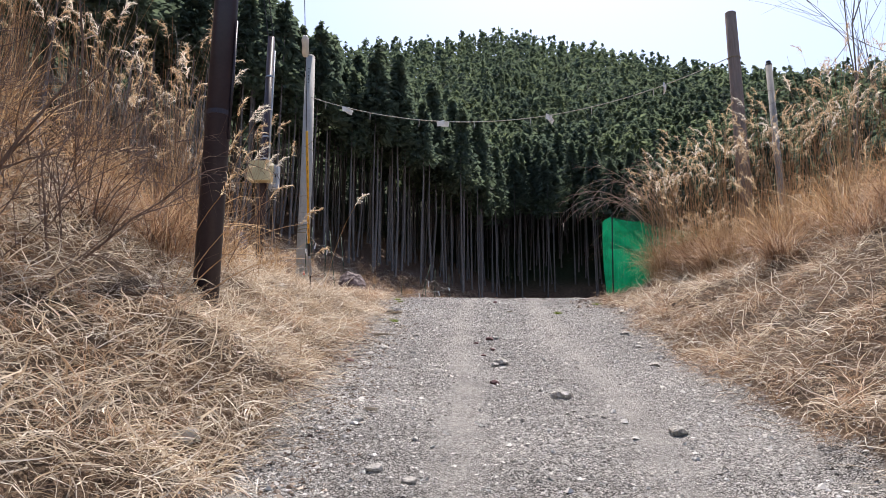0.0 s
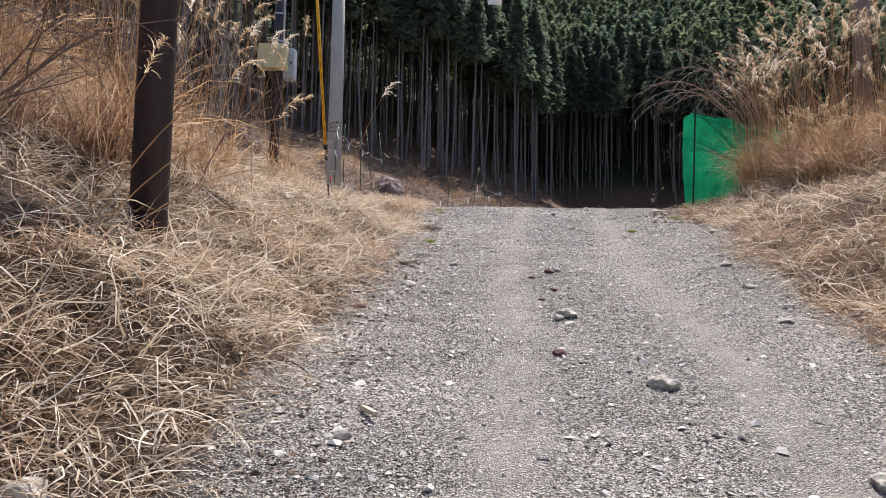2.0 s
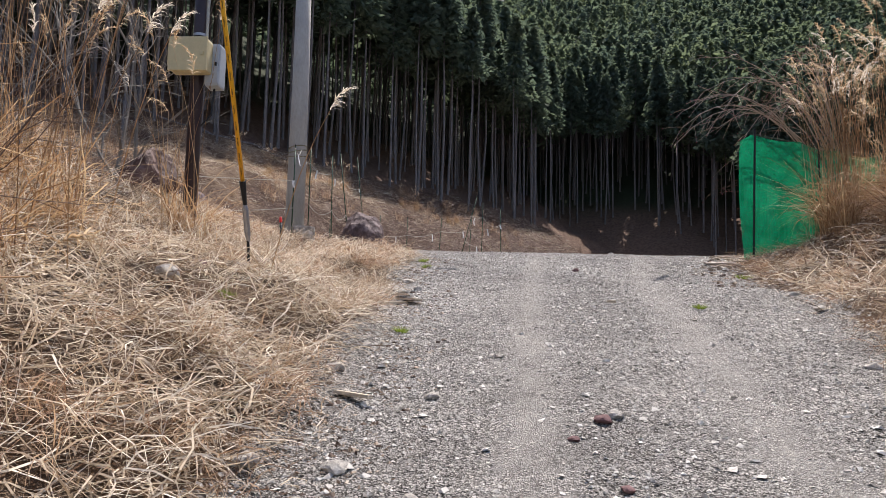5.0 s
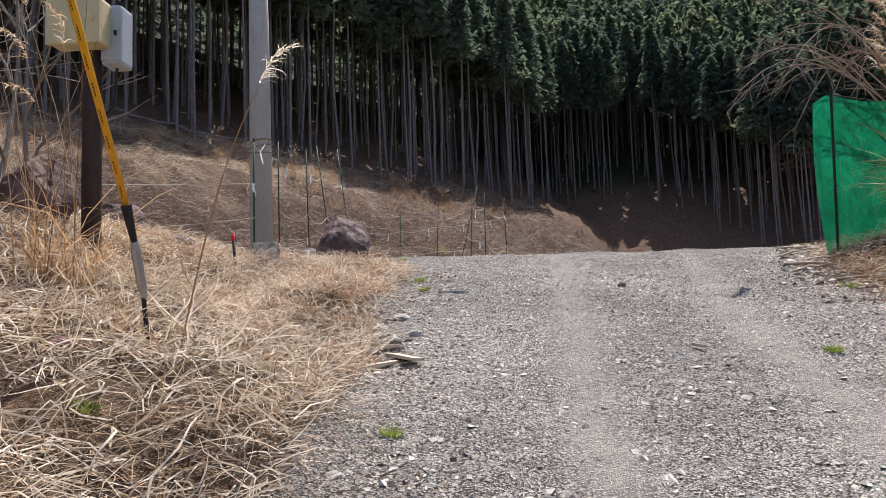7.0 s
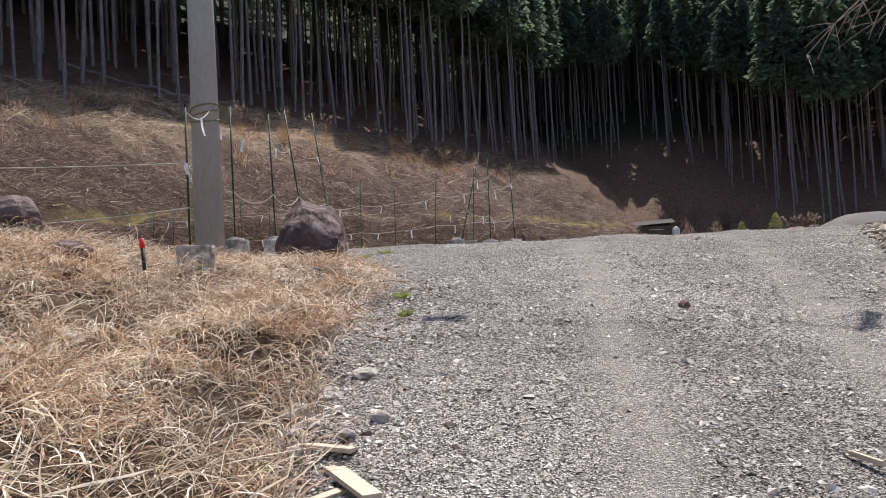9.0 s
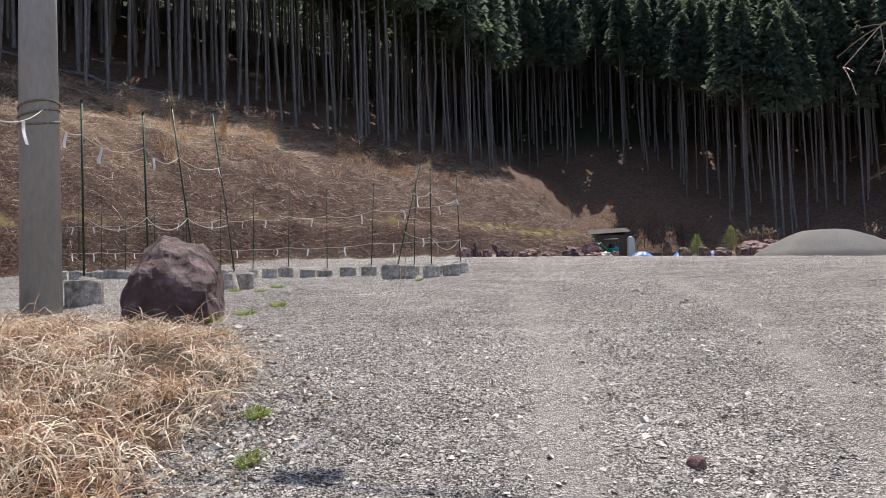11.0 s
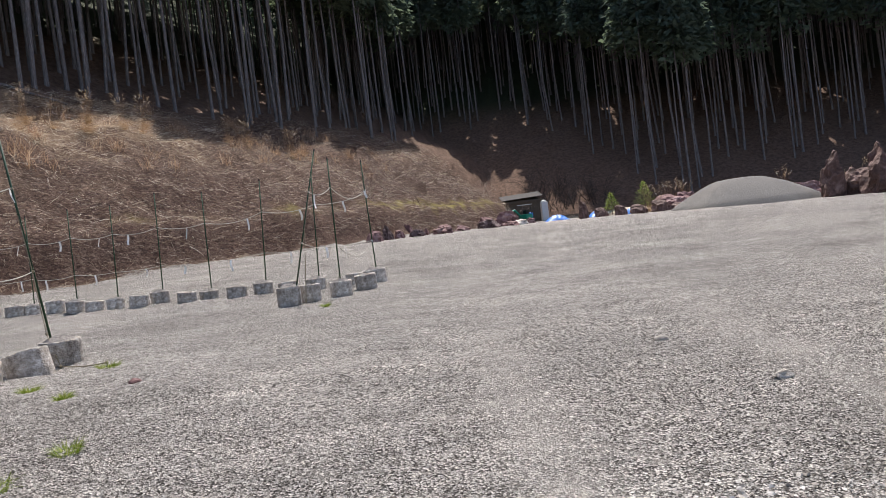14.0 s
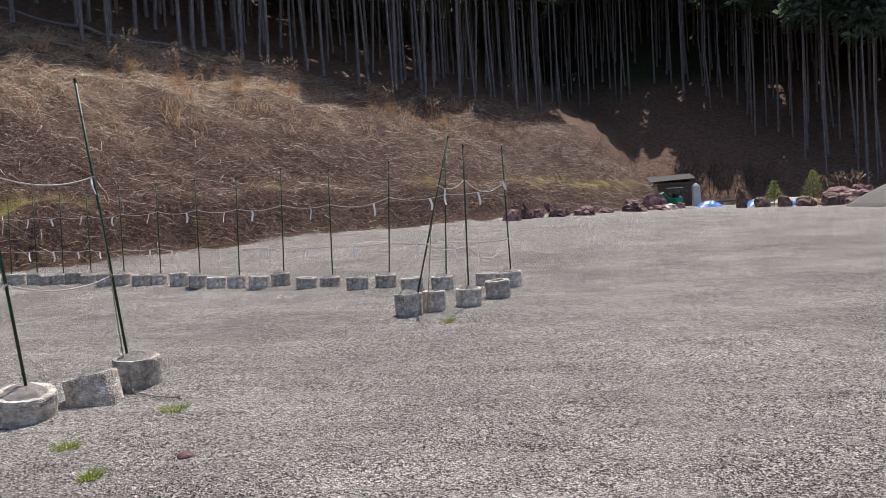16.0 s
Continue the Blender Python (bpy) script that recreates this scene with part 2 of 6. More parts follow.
    track = np.maximum(np.exp(-((x - wheel) / 0.19) ** 2), np.exp(-((x - wheel - gauge) / 0.22) ** 2)) * gravel * step(2, 6, y) * (1 - 0.7 * step(17, 22, y))
    # the last mask marks where the wood's floor colour is darkened as shade
    return z, dict(gravel=gravel, track=track, hill=hill, moss=moss, brow=brow, wood=wood, deep_shade=np.maximum(step(26, 34, uu), step(22, 30, v)))


def height(x, y):
    return float(terrain(np.array([x]), np.array([y]))[0][0])


def graded(lo, hi, a, b, fine, grow):
    """Grid lines: even between a and b, ever wider outside."""
    out = list(np.arange(a, b + 1e-6, fine))
    for end, sign in ((hi, 1), (lo, -1)):
        p, s, line = (b if sign > 0 else a), fine, []
        while (end - p) * sign > 0:
            s = min(s * grow, 7.0)
            p += sign * s
            line.append(p)
        out = out + line if sign > 0 else line[::-1] + out
    return np.array(out)


def mesh_from(name, verts, faces, mat, smooth=False):
    me = bpy.data.meshes.new(name)
    verts, faces = np.asarray(verts, np.float32), np.asarray(faces, np.int32)
    me.vertices.add(len(verts))
    me.vertices.foreach_set("co", verts.ravel())
    k = faces.shape[1]
    me.loops.add(faces.size)
    me.loops.foreach_set("vertex_index", faces.ravel())
    me.polygons.add(len(faces))
    me.polygons.foreach_set("loop_start", np.arange(0, faces.size, k, dtype=np.int32))
    me.polygons.foreach_set("use_smooth", np.full(len(faces), smooth))
    me.update(calc_edges=True)
    me.materials.append(mat)
    return me


def build_ground():
    xs = graded(-420, 420, -8.0, 8.5, 0.13, 1.05)
    ys = graded(-90, 520, -1.0, 30, 0.14, 1.03)
    gx, gy = np.meshgrid(xs, ys)
    z, masks = terrain(gx.ravel(), gy.ravel())
    nx, ny = len(xs), len(ys)
    i = (np.arange(ny - 1)[:, None] * nx + np.arange(nx - 1)).ravel()
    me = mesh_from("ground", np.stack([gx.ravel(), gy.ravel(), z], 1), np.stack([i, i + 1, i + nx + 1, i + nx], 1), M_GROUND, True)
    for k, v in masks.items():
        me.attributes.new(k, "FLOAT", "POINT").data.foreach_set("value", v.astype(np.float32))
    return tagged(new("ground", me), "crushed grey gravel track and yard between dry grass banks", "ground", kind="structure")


build_ground()


# ---------- helpers for things ----------
def part(name, bm, mat, parent=None, label="", smooth=False):
    """Link a bmesh as one mesh object, under a thing or a part."""
    me = bpy.data.meshes.new(name)
    bm.normal_update()
    bm.to_mesh(me)
    bm.free()
    me.materials.append(mat)
    if smooth:
        me.polygons.foreach_set("use_smooth", [True] * len(me.polygons))
    ob = new(name, me)
    ob.parent = parent
    if label:
        ob["label"] = label
    return ob


def thing(name, at, label, category, group="", rz=0.0, kind=""):
    ob = new(name)
    ob.empty_display_size = 0.1
    ob.matrix_world = pose(*at, 0, 0, rz)
    return tagged(ob, label, category, group, kind)


def tube(path, radii, sides=8, bm=None, cap=True):
    """A tube along points, with a radius at each."""
    bm = bm or bmesh.new()
    path = [Vector(p) for p in path]
    radii = radii if isinstance(radii, (list, tuple)) else [radii] * len(path)
    rings, ref = [], Vector((0.31, 0.87, 0.11))
    for i, (p, r) in enumerate(zip(path, radii)):
        d = (path[min(i + 1, len(path) - 1)] - path[max(i - 1, 0)]).normalized()
        a = d.cross(ref if abs(d.dot(ref.normalized())) < 0.95 else Vector((1, 0, 0))).normalized()
        b = d.cross(a)
        rings.append([bm.verts.new(p + a * r * math.cos(t) + b * r * math.sin(t)) for t in (2 * math.pi * k / sides for k in range(sides))])
    for r0, r1 in zip(rings, rings[1:]):
        for k in range(sides):
            bm.faces.new((r0[k], r0[(k + 1) % sides], r1[(k + 1) % sides], r1[k]))
    if cap:
        bm.faces.new(rings[0][::-1])
        bm.faces.new(rings[-1])
    return bm


def box(sx, sy, sz, at=(0, 0, 0), bevel=0.0, bm=None, turn=None):
    own = bmesh.new()
    bmesh.ops.create_cube(own, size=1.0)
    bmesh.ops.scale(own, vec=(sx, sy, sz), verts=own.verts)
    if bevel:
        bmesh.ops.bevel(own, geom=list(own.edges), offset=bevel, segments=2, affect="EDGES", profile=0.6)
    m = Matrix.Translation(at) @ (turn.to_4x4() if turn else Matrix())
    bmesh.ops.transform(own, matrix=m, verts=own.verts)
    if bm is None:
        return own
    me = bpy.data.meshes.new("tmp")
    own.to_mesh(me)
    own.free()
    bm.from_mesh(me)
    bpy.data.meshes.remove(me)
    return bm


def sag(a, b, drop, n=14):
    """A rope's line between two points."""
    a, b = Vector(a), Vector(b)
    return [a.lerp(b, i / n) - Vector((0, 0, drop * 4 * (i / n) * (1 - i / n))) for i in range(n + 1)]


def rock(seed, size, detail=3, jag=0.35, cuts=7, faces=()):
    """A broken stone: a lump with flat faces cut off, roughened. faces: its main planes, as (x, y, z, distance)."""
    rnd = random.Random(seed)
    bm = bmesh.new()
    bmesh.ops.create_icosphere(bm, subdivisions=detail, radius=1.0)
    planes = []
    for _ in range(cuts):
        d = Vector((rnd.uniform(-1, 1), rnd.uniform(-1, 1), rnd.uniform(-0.5, 1))).normalized()
        planes.append((d, rnd.uniform(0.55, 0.85)))
    if faces:
        bmesh.ops.scale(bm, vec=(1.35, 1.35, 1.35), verts=bm.verts)
        planes = [(Vector(f[:3]).normalized(), f[3]) for f in faces]
    off = Vector((rnd.uniform(0, 50), rnd.uniform(0, 50), rnd.uniform(0, 50)))
    for v in bm.verts:
        for d, h in planes:
            s = v.co.dot(d)
            if s > h:
                v.co -= d * (s - h) * 0.93
        v.co += v.co.normalized() * (noise.noise(v.co * 1.7 + off) * jag * 0.4 + noise.noise(v.co * 5 + off) * jag * 0.14)
    bmesh.ops.scale(bm, vec=size, verts=bm.verts)
    return bm


# ---------- woods ----------
def bark_material():
    n = Nodes("cedar_bark", 0.9, spec=0.1)
    co = n.scaled(9, 9, 0.7)
    base = n.ramp(n.noise(3, 5, 0.7, co), (0.3, (0.065, 0.057, 0.056)), (0.55, (0.165, 0.15, 0.148)), (0.75, (0.31, 0.29, 0.285)))
    return n.done(base, n.noise(6, 4, 0.7, co), 0.6, 0.03)


def needle_material():
    n = Nodes("cedar_foliage", 0.85, spec=0.1)
    col = n.ramp(n.island(), (0.0, (0.082, 0.105, 0.088)), (0.5, (0.105, 0.135, 0.108)), (1.0, (0.135, 0.168, 0.126)))
    tone = n.ramp(n.noise(0.09, 3, 0.6), (0.35, (0.7, 0.75, 0.8)), (0.65, (1.25, 1.2, 0.95)))
    col = n.mix(1.0, col, tone, "MULTIPLY")
    mat = n.done(col, n.noise(9, 3, 0.7), 0.5, 0.1)
    t = n.add("ShaderNodeBsdfTranslucent")
    n.link(n.mix(1.0, col, (1.3, 1.34, 1.15), "MULTIPLY"), t.inputs["Color"])
    m = n.add("ShaderNodeMixShader")
    m.inputs[0].default_value = 0.45
    n.link(n.bsdf.outputs[0], m.inputs[1])
    n.link(t.outputs[0], m.inputs[2])
    n.link(m.outputs[0], n.tree.nodes["Material Output"].inputs["Surface"])
    return mat


M_BARK, M_NEEDLE = bark_material(), needle_material()


def trunk_arrays(rng, tall, radius, sides=7):
    lv = np.array([0, 0.02, 0.3, 0.6, 1.0]) * tall
    rad = radius * np.array([1.35, 1.0, 0.8, 0.55, 0.08])
    bend = rng.normal(0, 0.12, (5, 2)).cumsum(0) * 0.7
    bend[:2] = 0
    th = np.arange(sides) * 2 * np.pi / sides
    v = np.stack([bend[:, :1] + rad[:, None] * np.cos(th), bend[:, 1:] + rad[:, None] * np.sin(th), np.repeat((lv - 0.5 * (lv == 0))[:, None], sides, 1)], -1).reshape(-1, 3)
    f = [(a * sides + k, a * sides + (k + 1) % sides, (a + 1) * sides + (k + 1) % sides, (a + 1) * sides + k) for a in range(4) for k in range(sides)]
    return v, np.array(f)


def crown_arrays(rng, tall, start, spread, boughs, leaves, leaf=0.8):
    """Drooping sprays of needles round the upper stem, as small folded leaves (triangles in threes)."""
    t = np.sort(rng.random(boughs)) ** 0.9
    z0 = start + (tall - start) * t
    reach = spread * (1 - t) ** 0.8 * rng.uniform(0.6, 1.15, boughs) + 0.25
    az = rng.random(boughs) * 2 * np.pi
    k = rng.random((boughs, leaves)) ** 0.6
    r = reach[:, None] * k
    a = az[:, None] + rng.normal(0, 0.28, (boughs, leaves))
    c = np.stack([r * np.cos(a), r * np.sin(a), z0[:, None] - 0.35 * r + rng.normal(0, 0.25, (boughs, leaves)) + 0.25 * reach[:, None] * k ** 2], -1).reshape(-1, 3)
    a = a.ravel()
    size = rng.uniform(0.3, 0.75, len(c)) * leaf
    out = np.stack([np.cos(a), np.sin(a), rng.normal(-0.25, 0.45, len(c))], -1)
    side = np.stack([-np.sin(a), np.cos(a), rng.normal(0, 0.5, len(c))], -1)
    up = np.cross(out, side)
    s = size[:, None]
    jit = lambda q: rng.normal(0, q, (len(c), 3)) * s
    p = [c - 0.5 * out * s + jit(0.1), c + 0.34 * side * s + jit(0.14), c + 0.75 * out * s + jit(0.14), c - 0.34 * side * s + 0.2 * up * s + jit(0.14)]
    v = np.stack(p, 1).reshape(-1, 3)
    i = np.arange(len(c)) * 4
    f = np.concatenate([np.stack([i + a_, i + b_, i + c_], 1) for a_, b_, c_ in ((0, 1, 2), (0, 2, 3))])
    return v, f


def far_row(v, px, py, pz, scale, turn):
    c, s = np.cos(turn), np.sin(turn)
    return np.stack([(v[:, 0] * c - v[:, 1] * s) * scale + px, (v[:, 0] * s + v[:, 1] * c) * scale + py, v[:, 2] * scale + pz], 1)


EDGE_X = (-60, -32.5, -18.6, -16, -14.3, -12, -8, -3.5, -0.6, 2, 5.4, 10, 15.6, 19.7, 21.5, 22.4, 24.2, 26, 28, 33, 40, 110)
EDGE_Y = (-10, 23.5, 45.3, 50.1, 54, 58.5, 65, 68, 72, 79, 88, 102, 101, 98.5, 94.5, 90.4, 84, 80.6, 79.4, 81.5, 80.5, 60)


def wood_depth(x, y):
    """Distance behind the edge of the wood."""
    return (y - np.interp(x, EDGE_X, EDGE_Y)) * 0.6


def in_wood(x, y):
    return (wood_depth(x, y) > rough(x, y, 7, 71) * 1.6) & (y > -20)


def build_woods():
    rng = np.random.default_rng(7)
    kinds = []
    for i in range(6):
        tall = rng.uniform(17.5, 20.5)
        tv, tf = trunk_arrays(rng, tall, rng.uniform(0.085, 0.13))
        cv, cf = crown_arrays(rng, tall + 0.6, tall * rng.uniform(0.58, 0.68), rng.uniform(1.5, 2.0), 120, 9)
        kinds.append((tv, tf, cv, cf, mesh_from("trunk", tv, tf, M_BARK, True), mesh_from("crown", cv, cf, M_NEEDLE)))
    # planted grid, jittered
    gx, gy = np.meshgrid(np.arange(-110, 110, 2.2), np.arange(0, 190, 2.2))
    x = (gx + rng.uniform(-0.8, 0.8, gx.shape)).ravel()
    y = (gy + rng.uniform(-0.8, 0.8, gx.shape)).ravel()
    keep = in_wood(x, y) & (rng.random(len(x)) < 0.9)
    x, y = x[keep], y[keep]
    ahead = np.abs(x) < 0.85 * (y + 5)
    x, y = x[ahead], y[ahead]
    depth = wood_depth(x, y)
    order = np.argsort(depth + 0.12 * np.hypot(x, y - 17))
    x, y, depth = x[order], y[order], depth[order]
    near, inner = slice(0, 290), depth < 50
    z = terrain(x, y)[0]
    for px, py, pz in zip(x[near], y[near], z[near]):
        tv, tf, cv, cf, tm, cm = kinds[rng.integers(6)]
        tree = thing("cedar_tree", (px, py, pz - 0.1), "tall straight plantation cedar with a bare grey trunk", "tree", "cedars along the edge of the wood", rng.uniform(0, 360))
        tree.scale = (rng.uniform(0.88, 1.1),) * 3
        new("trunk", tm).parent = tree
        new("crown", cm).parent = tree
    rest = np.arange(290, len(x))[inner[290:]]
    vs, fs, cs, gs, nv, nc = [], [], [], [], 0, 0
    small = [crown_arrays(rng, k[0][:, 2].max() + 0.6, k[0][:, 2].max() * 0.46, 2.0, 46, 5, 1.2) for k in kinds]
    for j in rest:
        k = rng.integers(6)
        sc, tn = rng.uniform(0.85, 1.1), rng.uniform(0, 6.28)
        if depth[j] < 34:
            vs.append(far_row(kinds[k][0], x[j], y[j], z[j], sc, tn))
            fs.append(kinds[k][1] + nv)
            nv += len(vs[-1])
        cs.append(far_row(small[k][0], x[j], y[j], z[j], sc, tn))
        gs.append(small[k][1] + nc)
        nc += len(cs[-1])
    wood = thing("cedar_wood", (0, 0, 0), "dense dark wood of straight cedars on the hillside", "woodland", kind="stuff")
    new("trunks", mesh_from("trunks", np.concatenate(vs), np.concatenate(fs), M_BARK, True)).parent = wood
    new("crowns", mesh_from("crowns", np.concatenate(cs), np.concatenate(gs), M_NEEDLE)).parent = wood
    # the mountain behind
    gx, gy = np.meshgrid(np.arange(-260, 260, 4.5), np.arange(20, 400, 4.5))
    x = (gx + rng.uniform(-1.6, 1.6, gx.shape)).ravel()
    y = (gy + rng.uniform(-1.6, 1.6, gx.shape)).ravel()
    u, v = hill_u(x, y), hill_v(x, y)
    depth = wood_depth(x, y)
    keep = in_wood(x, y) & (depth >= 50) & (np.abs(x) < 0.72 * (y + 25)) & (np.maximum(u, v) < 262)
    x, y = x[keep], y[keep]
    z = terrain(x, y)[0]
    tiny = [crown_arrays(rng, 17, 3, 2.9, 24, 4, 1.75) for _ in range(8)]
    cs, gs, nc = [], [], 0
    for px, py, pz in zip(x, y, z):
        cv, cf = tiny[rng.integers(8)]
        cs.append(far_row(cv, px, py, pz, rng.uniform(0.75, 1.25), rng.uniform(0, 6.28)))
        gs.append(cf + nc)
        nc += len(cv)
    far = mesh_from("mountain_wood", np.concatenate(cs), np.concatenate(gs), M_NEEDLE)
    tagged(new("mountain_wood", far), "dark evergreen forest covering the mountain to its ridge", "forest", kind="stuff")


build_woods()


# ---------- more materials ----------
def rock_material(name, base, light, scale=3.0):
    n = Nodes(name, 0.75, spec=0.3)
    f = n.noise(scale, 8, 0.7, warp=0.6)
    col = n.ramp(f, (0.3, tuple(c * 0.45 for c in base)), (0.5, base), (0.72, light))
    col = n.mix(n.ramp(n.noise(scale * 0.6, 4, 0.7), (0.55, 0.0), (0.7, 0.5)), col, tuple(min(1, c * 1.25) for c in light))
    return n.done(col, n.math("ADD", n.noise(scale * 3, 8, 0.75), n.voronoi(scale * 2.2)), 0.8, 0.06)


def concrete_material():
    n = Nodes("cast_concrete", 0.9, spec=0.2)
    patch = n.ramp(n.noise(11, 7, 0.8), (0.34, (0.17, 0.14, 0.112)), (0.5, (0.43, 0.385, 0.33)), (0.66, (0.78, 0.74, 0.68)))
    tone = n.ramp(n.random(), (0.0, 0.72), (0.5, 0.98), (1.0, 1.3))
    col = n.mix(1.0, patch, tone, "MULTIPLY")
    ribs = n.noise(14, 3, 0.5, n.scaled(1, 1, 5))
    return n.done(col, n.math("ADD", ribs, n.voronoi(60)), 0.5, 0.02)


def blade_material(name, stops, rough_=0.6, leaf=0.35):
    n = Nodes(name, rough_, spec=0.35)
    col = n.ramp(n.island(), *stops)
    col = n.mix(1.0, col, n.ramp(n.noise(1.1, 4, 0.6), (0.3, (0.84, 0.81, 0.77)), (0.7, (1.2, 1.18, 1.15))), "MULTIPLY")
    mat = n.done(col)
    t = n.add("ShaderNodeBsdfTranslucent")
    n.link(col, t.inputs["Color"])
    m = n.add("ShaderNodeMixShader")
    m.inputs[0].default_value = leaf
    n.link(n.bsdf.outputs[0], m.inputs[1])
    n.link(t.outputs[0], m.inputs[2])
    n.link(m.outputs[0], n.tree.nodes["Material Output"].inputs["Surface"])
    return mat


M_STRAW = blade_material("dry_straw", ((0.0, (0.07, 0.045, 0.03)), (0.25, (0.22, 0.15, 0.1)), (0.5, (0.44, 0.345, 0.25)), (0.78, (0.66, 0.57, 0.44)), (1.0, (0.86, 0.8, 0.69))))
M_RUST = blade_material("rust_grass", ((0.0, (0.13, 0.07, 0.045)), (0.4, (0.34, 0.205, 0.125)), (0.8, (0.54, 0.375, 0.24)), (1.0, (0.74, 0.6, 0.44))))
M_FERN = blade_material("dead_bracken", ((0.0, (0.032, 0.019, 0.016)), (0.5, (0.115, 0.07, 0.054)), (0.78, (0.28, 0.2, 0.15)), (0.9, (0.5, 0.42, 0.33)), (1.0, (0.72, 0.64, 0.52))), leaf=0.2)
M_GOLD = blade_material("pampas_leaf", ((0.0, (0.2, 0.11, 0.055)), (0.5, (0.44, 0.28, 0.15)), (1.0, (0.66, 0.5, 0.31))))
M_PLUME = blade_material("pampas_plume", ((0.0, (0.36, 0.24, 0.13)), (0.6, (0.55, 0.42, 0.27)), (1.0, (0.74, 0.64, 0.48))), leaf=0.5)
M_WEED = blade_material("green_weed", ((0.0, (0.1, 0.15, 0.02)), (0.6, (0.19, 0.27, 0.03)), (1.0, (0.32, 0.36, 0.07))))
M_PALETWIG = plain("pale_twig", (0.36, 0.29, 0.23), 0.8, vary=0.3, scale=12)
M_PALE = blade_material("pale_straw", ((0.0, (0.28, 0.2, 0.13)), (0.4, (0.52, 0.43, 0.32)), (1.0, (0.86, 0.79, 0.67))), leaf=0.25)
M_LITTER = blade_material("brown_litter", ((0.0, (0.06, 0.035, 0.022)), (0.4, (0.2, 0.125, 0.08)), (0.75, (0.36, 0.25, 0.165)), (1.0, (0.66, 0.55, 0.42))))
M_WHITEPLUME = blade_material("white_plume", ((0.0, (0.6, 0.53, 0.42)), (1.0, (0.88, 0.85, 0.78))), leaf=0.5)
M_TWIG = plain("twig_bark", (0.15, 0.1, 0.075), 0.85, vary=0.4, scale=9)
M_DARKTWIG = plain("thicket_bark", (0.06, 0.045, 0.038), 0.9, vary=0.4, scale=5)
M_GREYBARK = plain("grey_bark", (0.2, 0.18, 0.155), 0.9, vary=0.35, scale=9)
M_BUD = plain("red_bud", (0.22, 0.06, 0.07), 0.6, vary=0.3, scale=20)
M_CONC = concrete_material()
M_POLE = plain("pole_concrete", (0.36, 0.345, 0.32), 0.8, vary=0.2, scale=5, grain=(1, 1, 0.35))
M_WOODPOLE = plain("pole_wood", (0.22, 0.17, 0.145), 0.85, vary=0.35, scale=4, grain=(8, 8, 0.6), bump=0.4)
M_GREYWOOD = plain("grey_pole_wood", (0.27, 0.25, 0.23), 0.85, vary=0.3, scale=4, grain=(8, 8, 0.6), bump=0.4)
M_STEEL = plain("brown_steel", (0.036, 0.025, 0.03), 0.34, 0.0, vary=0.25, scale=5, bump=0.05)
M_BAND = plain("steel_band", (0.35, 0.35, 0.36), 0.4, 0.9, vary=0.2)
M_ROCK = rock_material("purple_rock", (0.105, 0.066, 0.062), (0.25, 0.19, 0.18), 3.2)
M_REDROCK = rock_material("red_rock", (0.19, 0.1, 0.095), (0.42, 0.3, 0.28), 1.8)
M_DARKROCK = rock_material("brown_rock", (0.11, 0.062, 0.05), (0.24, 0.16, 0.135), 1.8)
M_PALEROCK = rock_material("pale_stone", (0.52, 0.475, 0.415), (0.74, 0.69, 0.62), 7)
M_ROPE = plain("braided_rope", (0.5, 0.47, 0.4), 0.9, vary=0.6, scale=60, bump=0.4)
M_TIGER = plain("dark_braided_rope", (0.22, 0.19, 0.13), 0.9, vary=0.8, scale=45, bump=0.4)
M_PAPER = plain("white_paper", (0.8, 0.79, 0.76), 0.8, vary=0.08, scale=15)
M_STAKE = plain("green_stake", (0.018, 0.05, 0.022), 0.45, vary=0.3, scale=12)
M_YELLOW = plain("yellow_sleeve", (0.72, 0.36, 0.015), 0.45, vary=0.12, scale=9)
M_BLACK = plain("black_plastic", (0.015, 0.015, 0.016), 0.5, vary=0.3, scale=12)
M_CREAM = plain("cream_box", (0.55, 0.47, 0.27), 0.5, vary=0.1, scale=4)
M_GREYBOX = plain("grey_box", (0.36, 0.39, 0.42), 0.45, vary=0.1, scale=4)
M_RED = plain("red_cap", (0.6, 0.03, 0.03), 0.45, vary=0.2)
M_PORC = plain("porcelain", (0.66, 0.6, 0.5), 0.3, vary=0.1)
M_WEATHER = plain("weathered_board", (0.5, 0.42, 0.32), 0.85, vary=0.3, scale=6, grain=(1, 9, 1), bump=0.4)
M_PILE = plain("gravel_heap", (0.15, 0.142, 0.13), 0.95, vary=0.5, scale=22, bump=1.0)
M_SHEDWALL = plain("shed_board", (0.085, 0.07, 0.055), 0.85, vary=0.3, scale=3, grain=(6, 6, 0.5))
M_TANK = plain("tank_grey", (0.46, 0.45, 0.43), 0.6, vary=0.12, scale=3)
M_TIN = plain("grey_tin_roof", (0.055, 0.052, 0.05), 0.9, 0.0, vary=0.2, scale=3)
M_GREEN = plain("green_machine_paint", (0.008, 0.2, 0.13), 0.4, vary=0.15)
M_BLUE = plain("blue_tarpaulin", (0.015, 0.14, 0.48), 0.45, vary=0.25, scale=5)
M_SAND = plain("pale_sand", (0.4, 0.34, 0.25), 0.95, vary=0.25, scale=6, bump=0.5)
M_TYRE = plain("rubber_track", (0.02, 0.02, 0.02), 0.8)


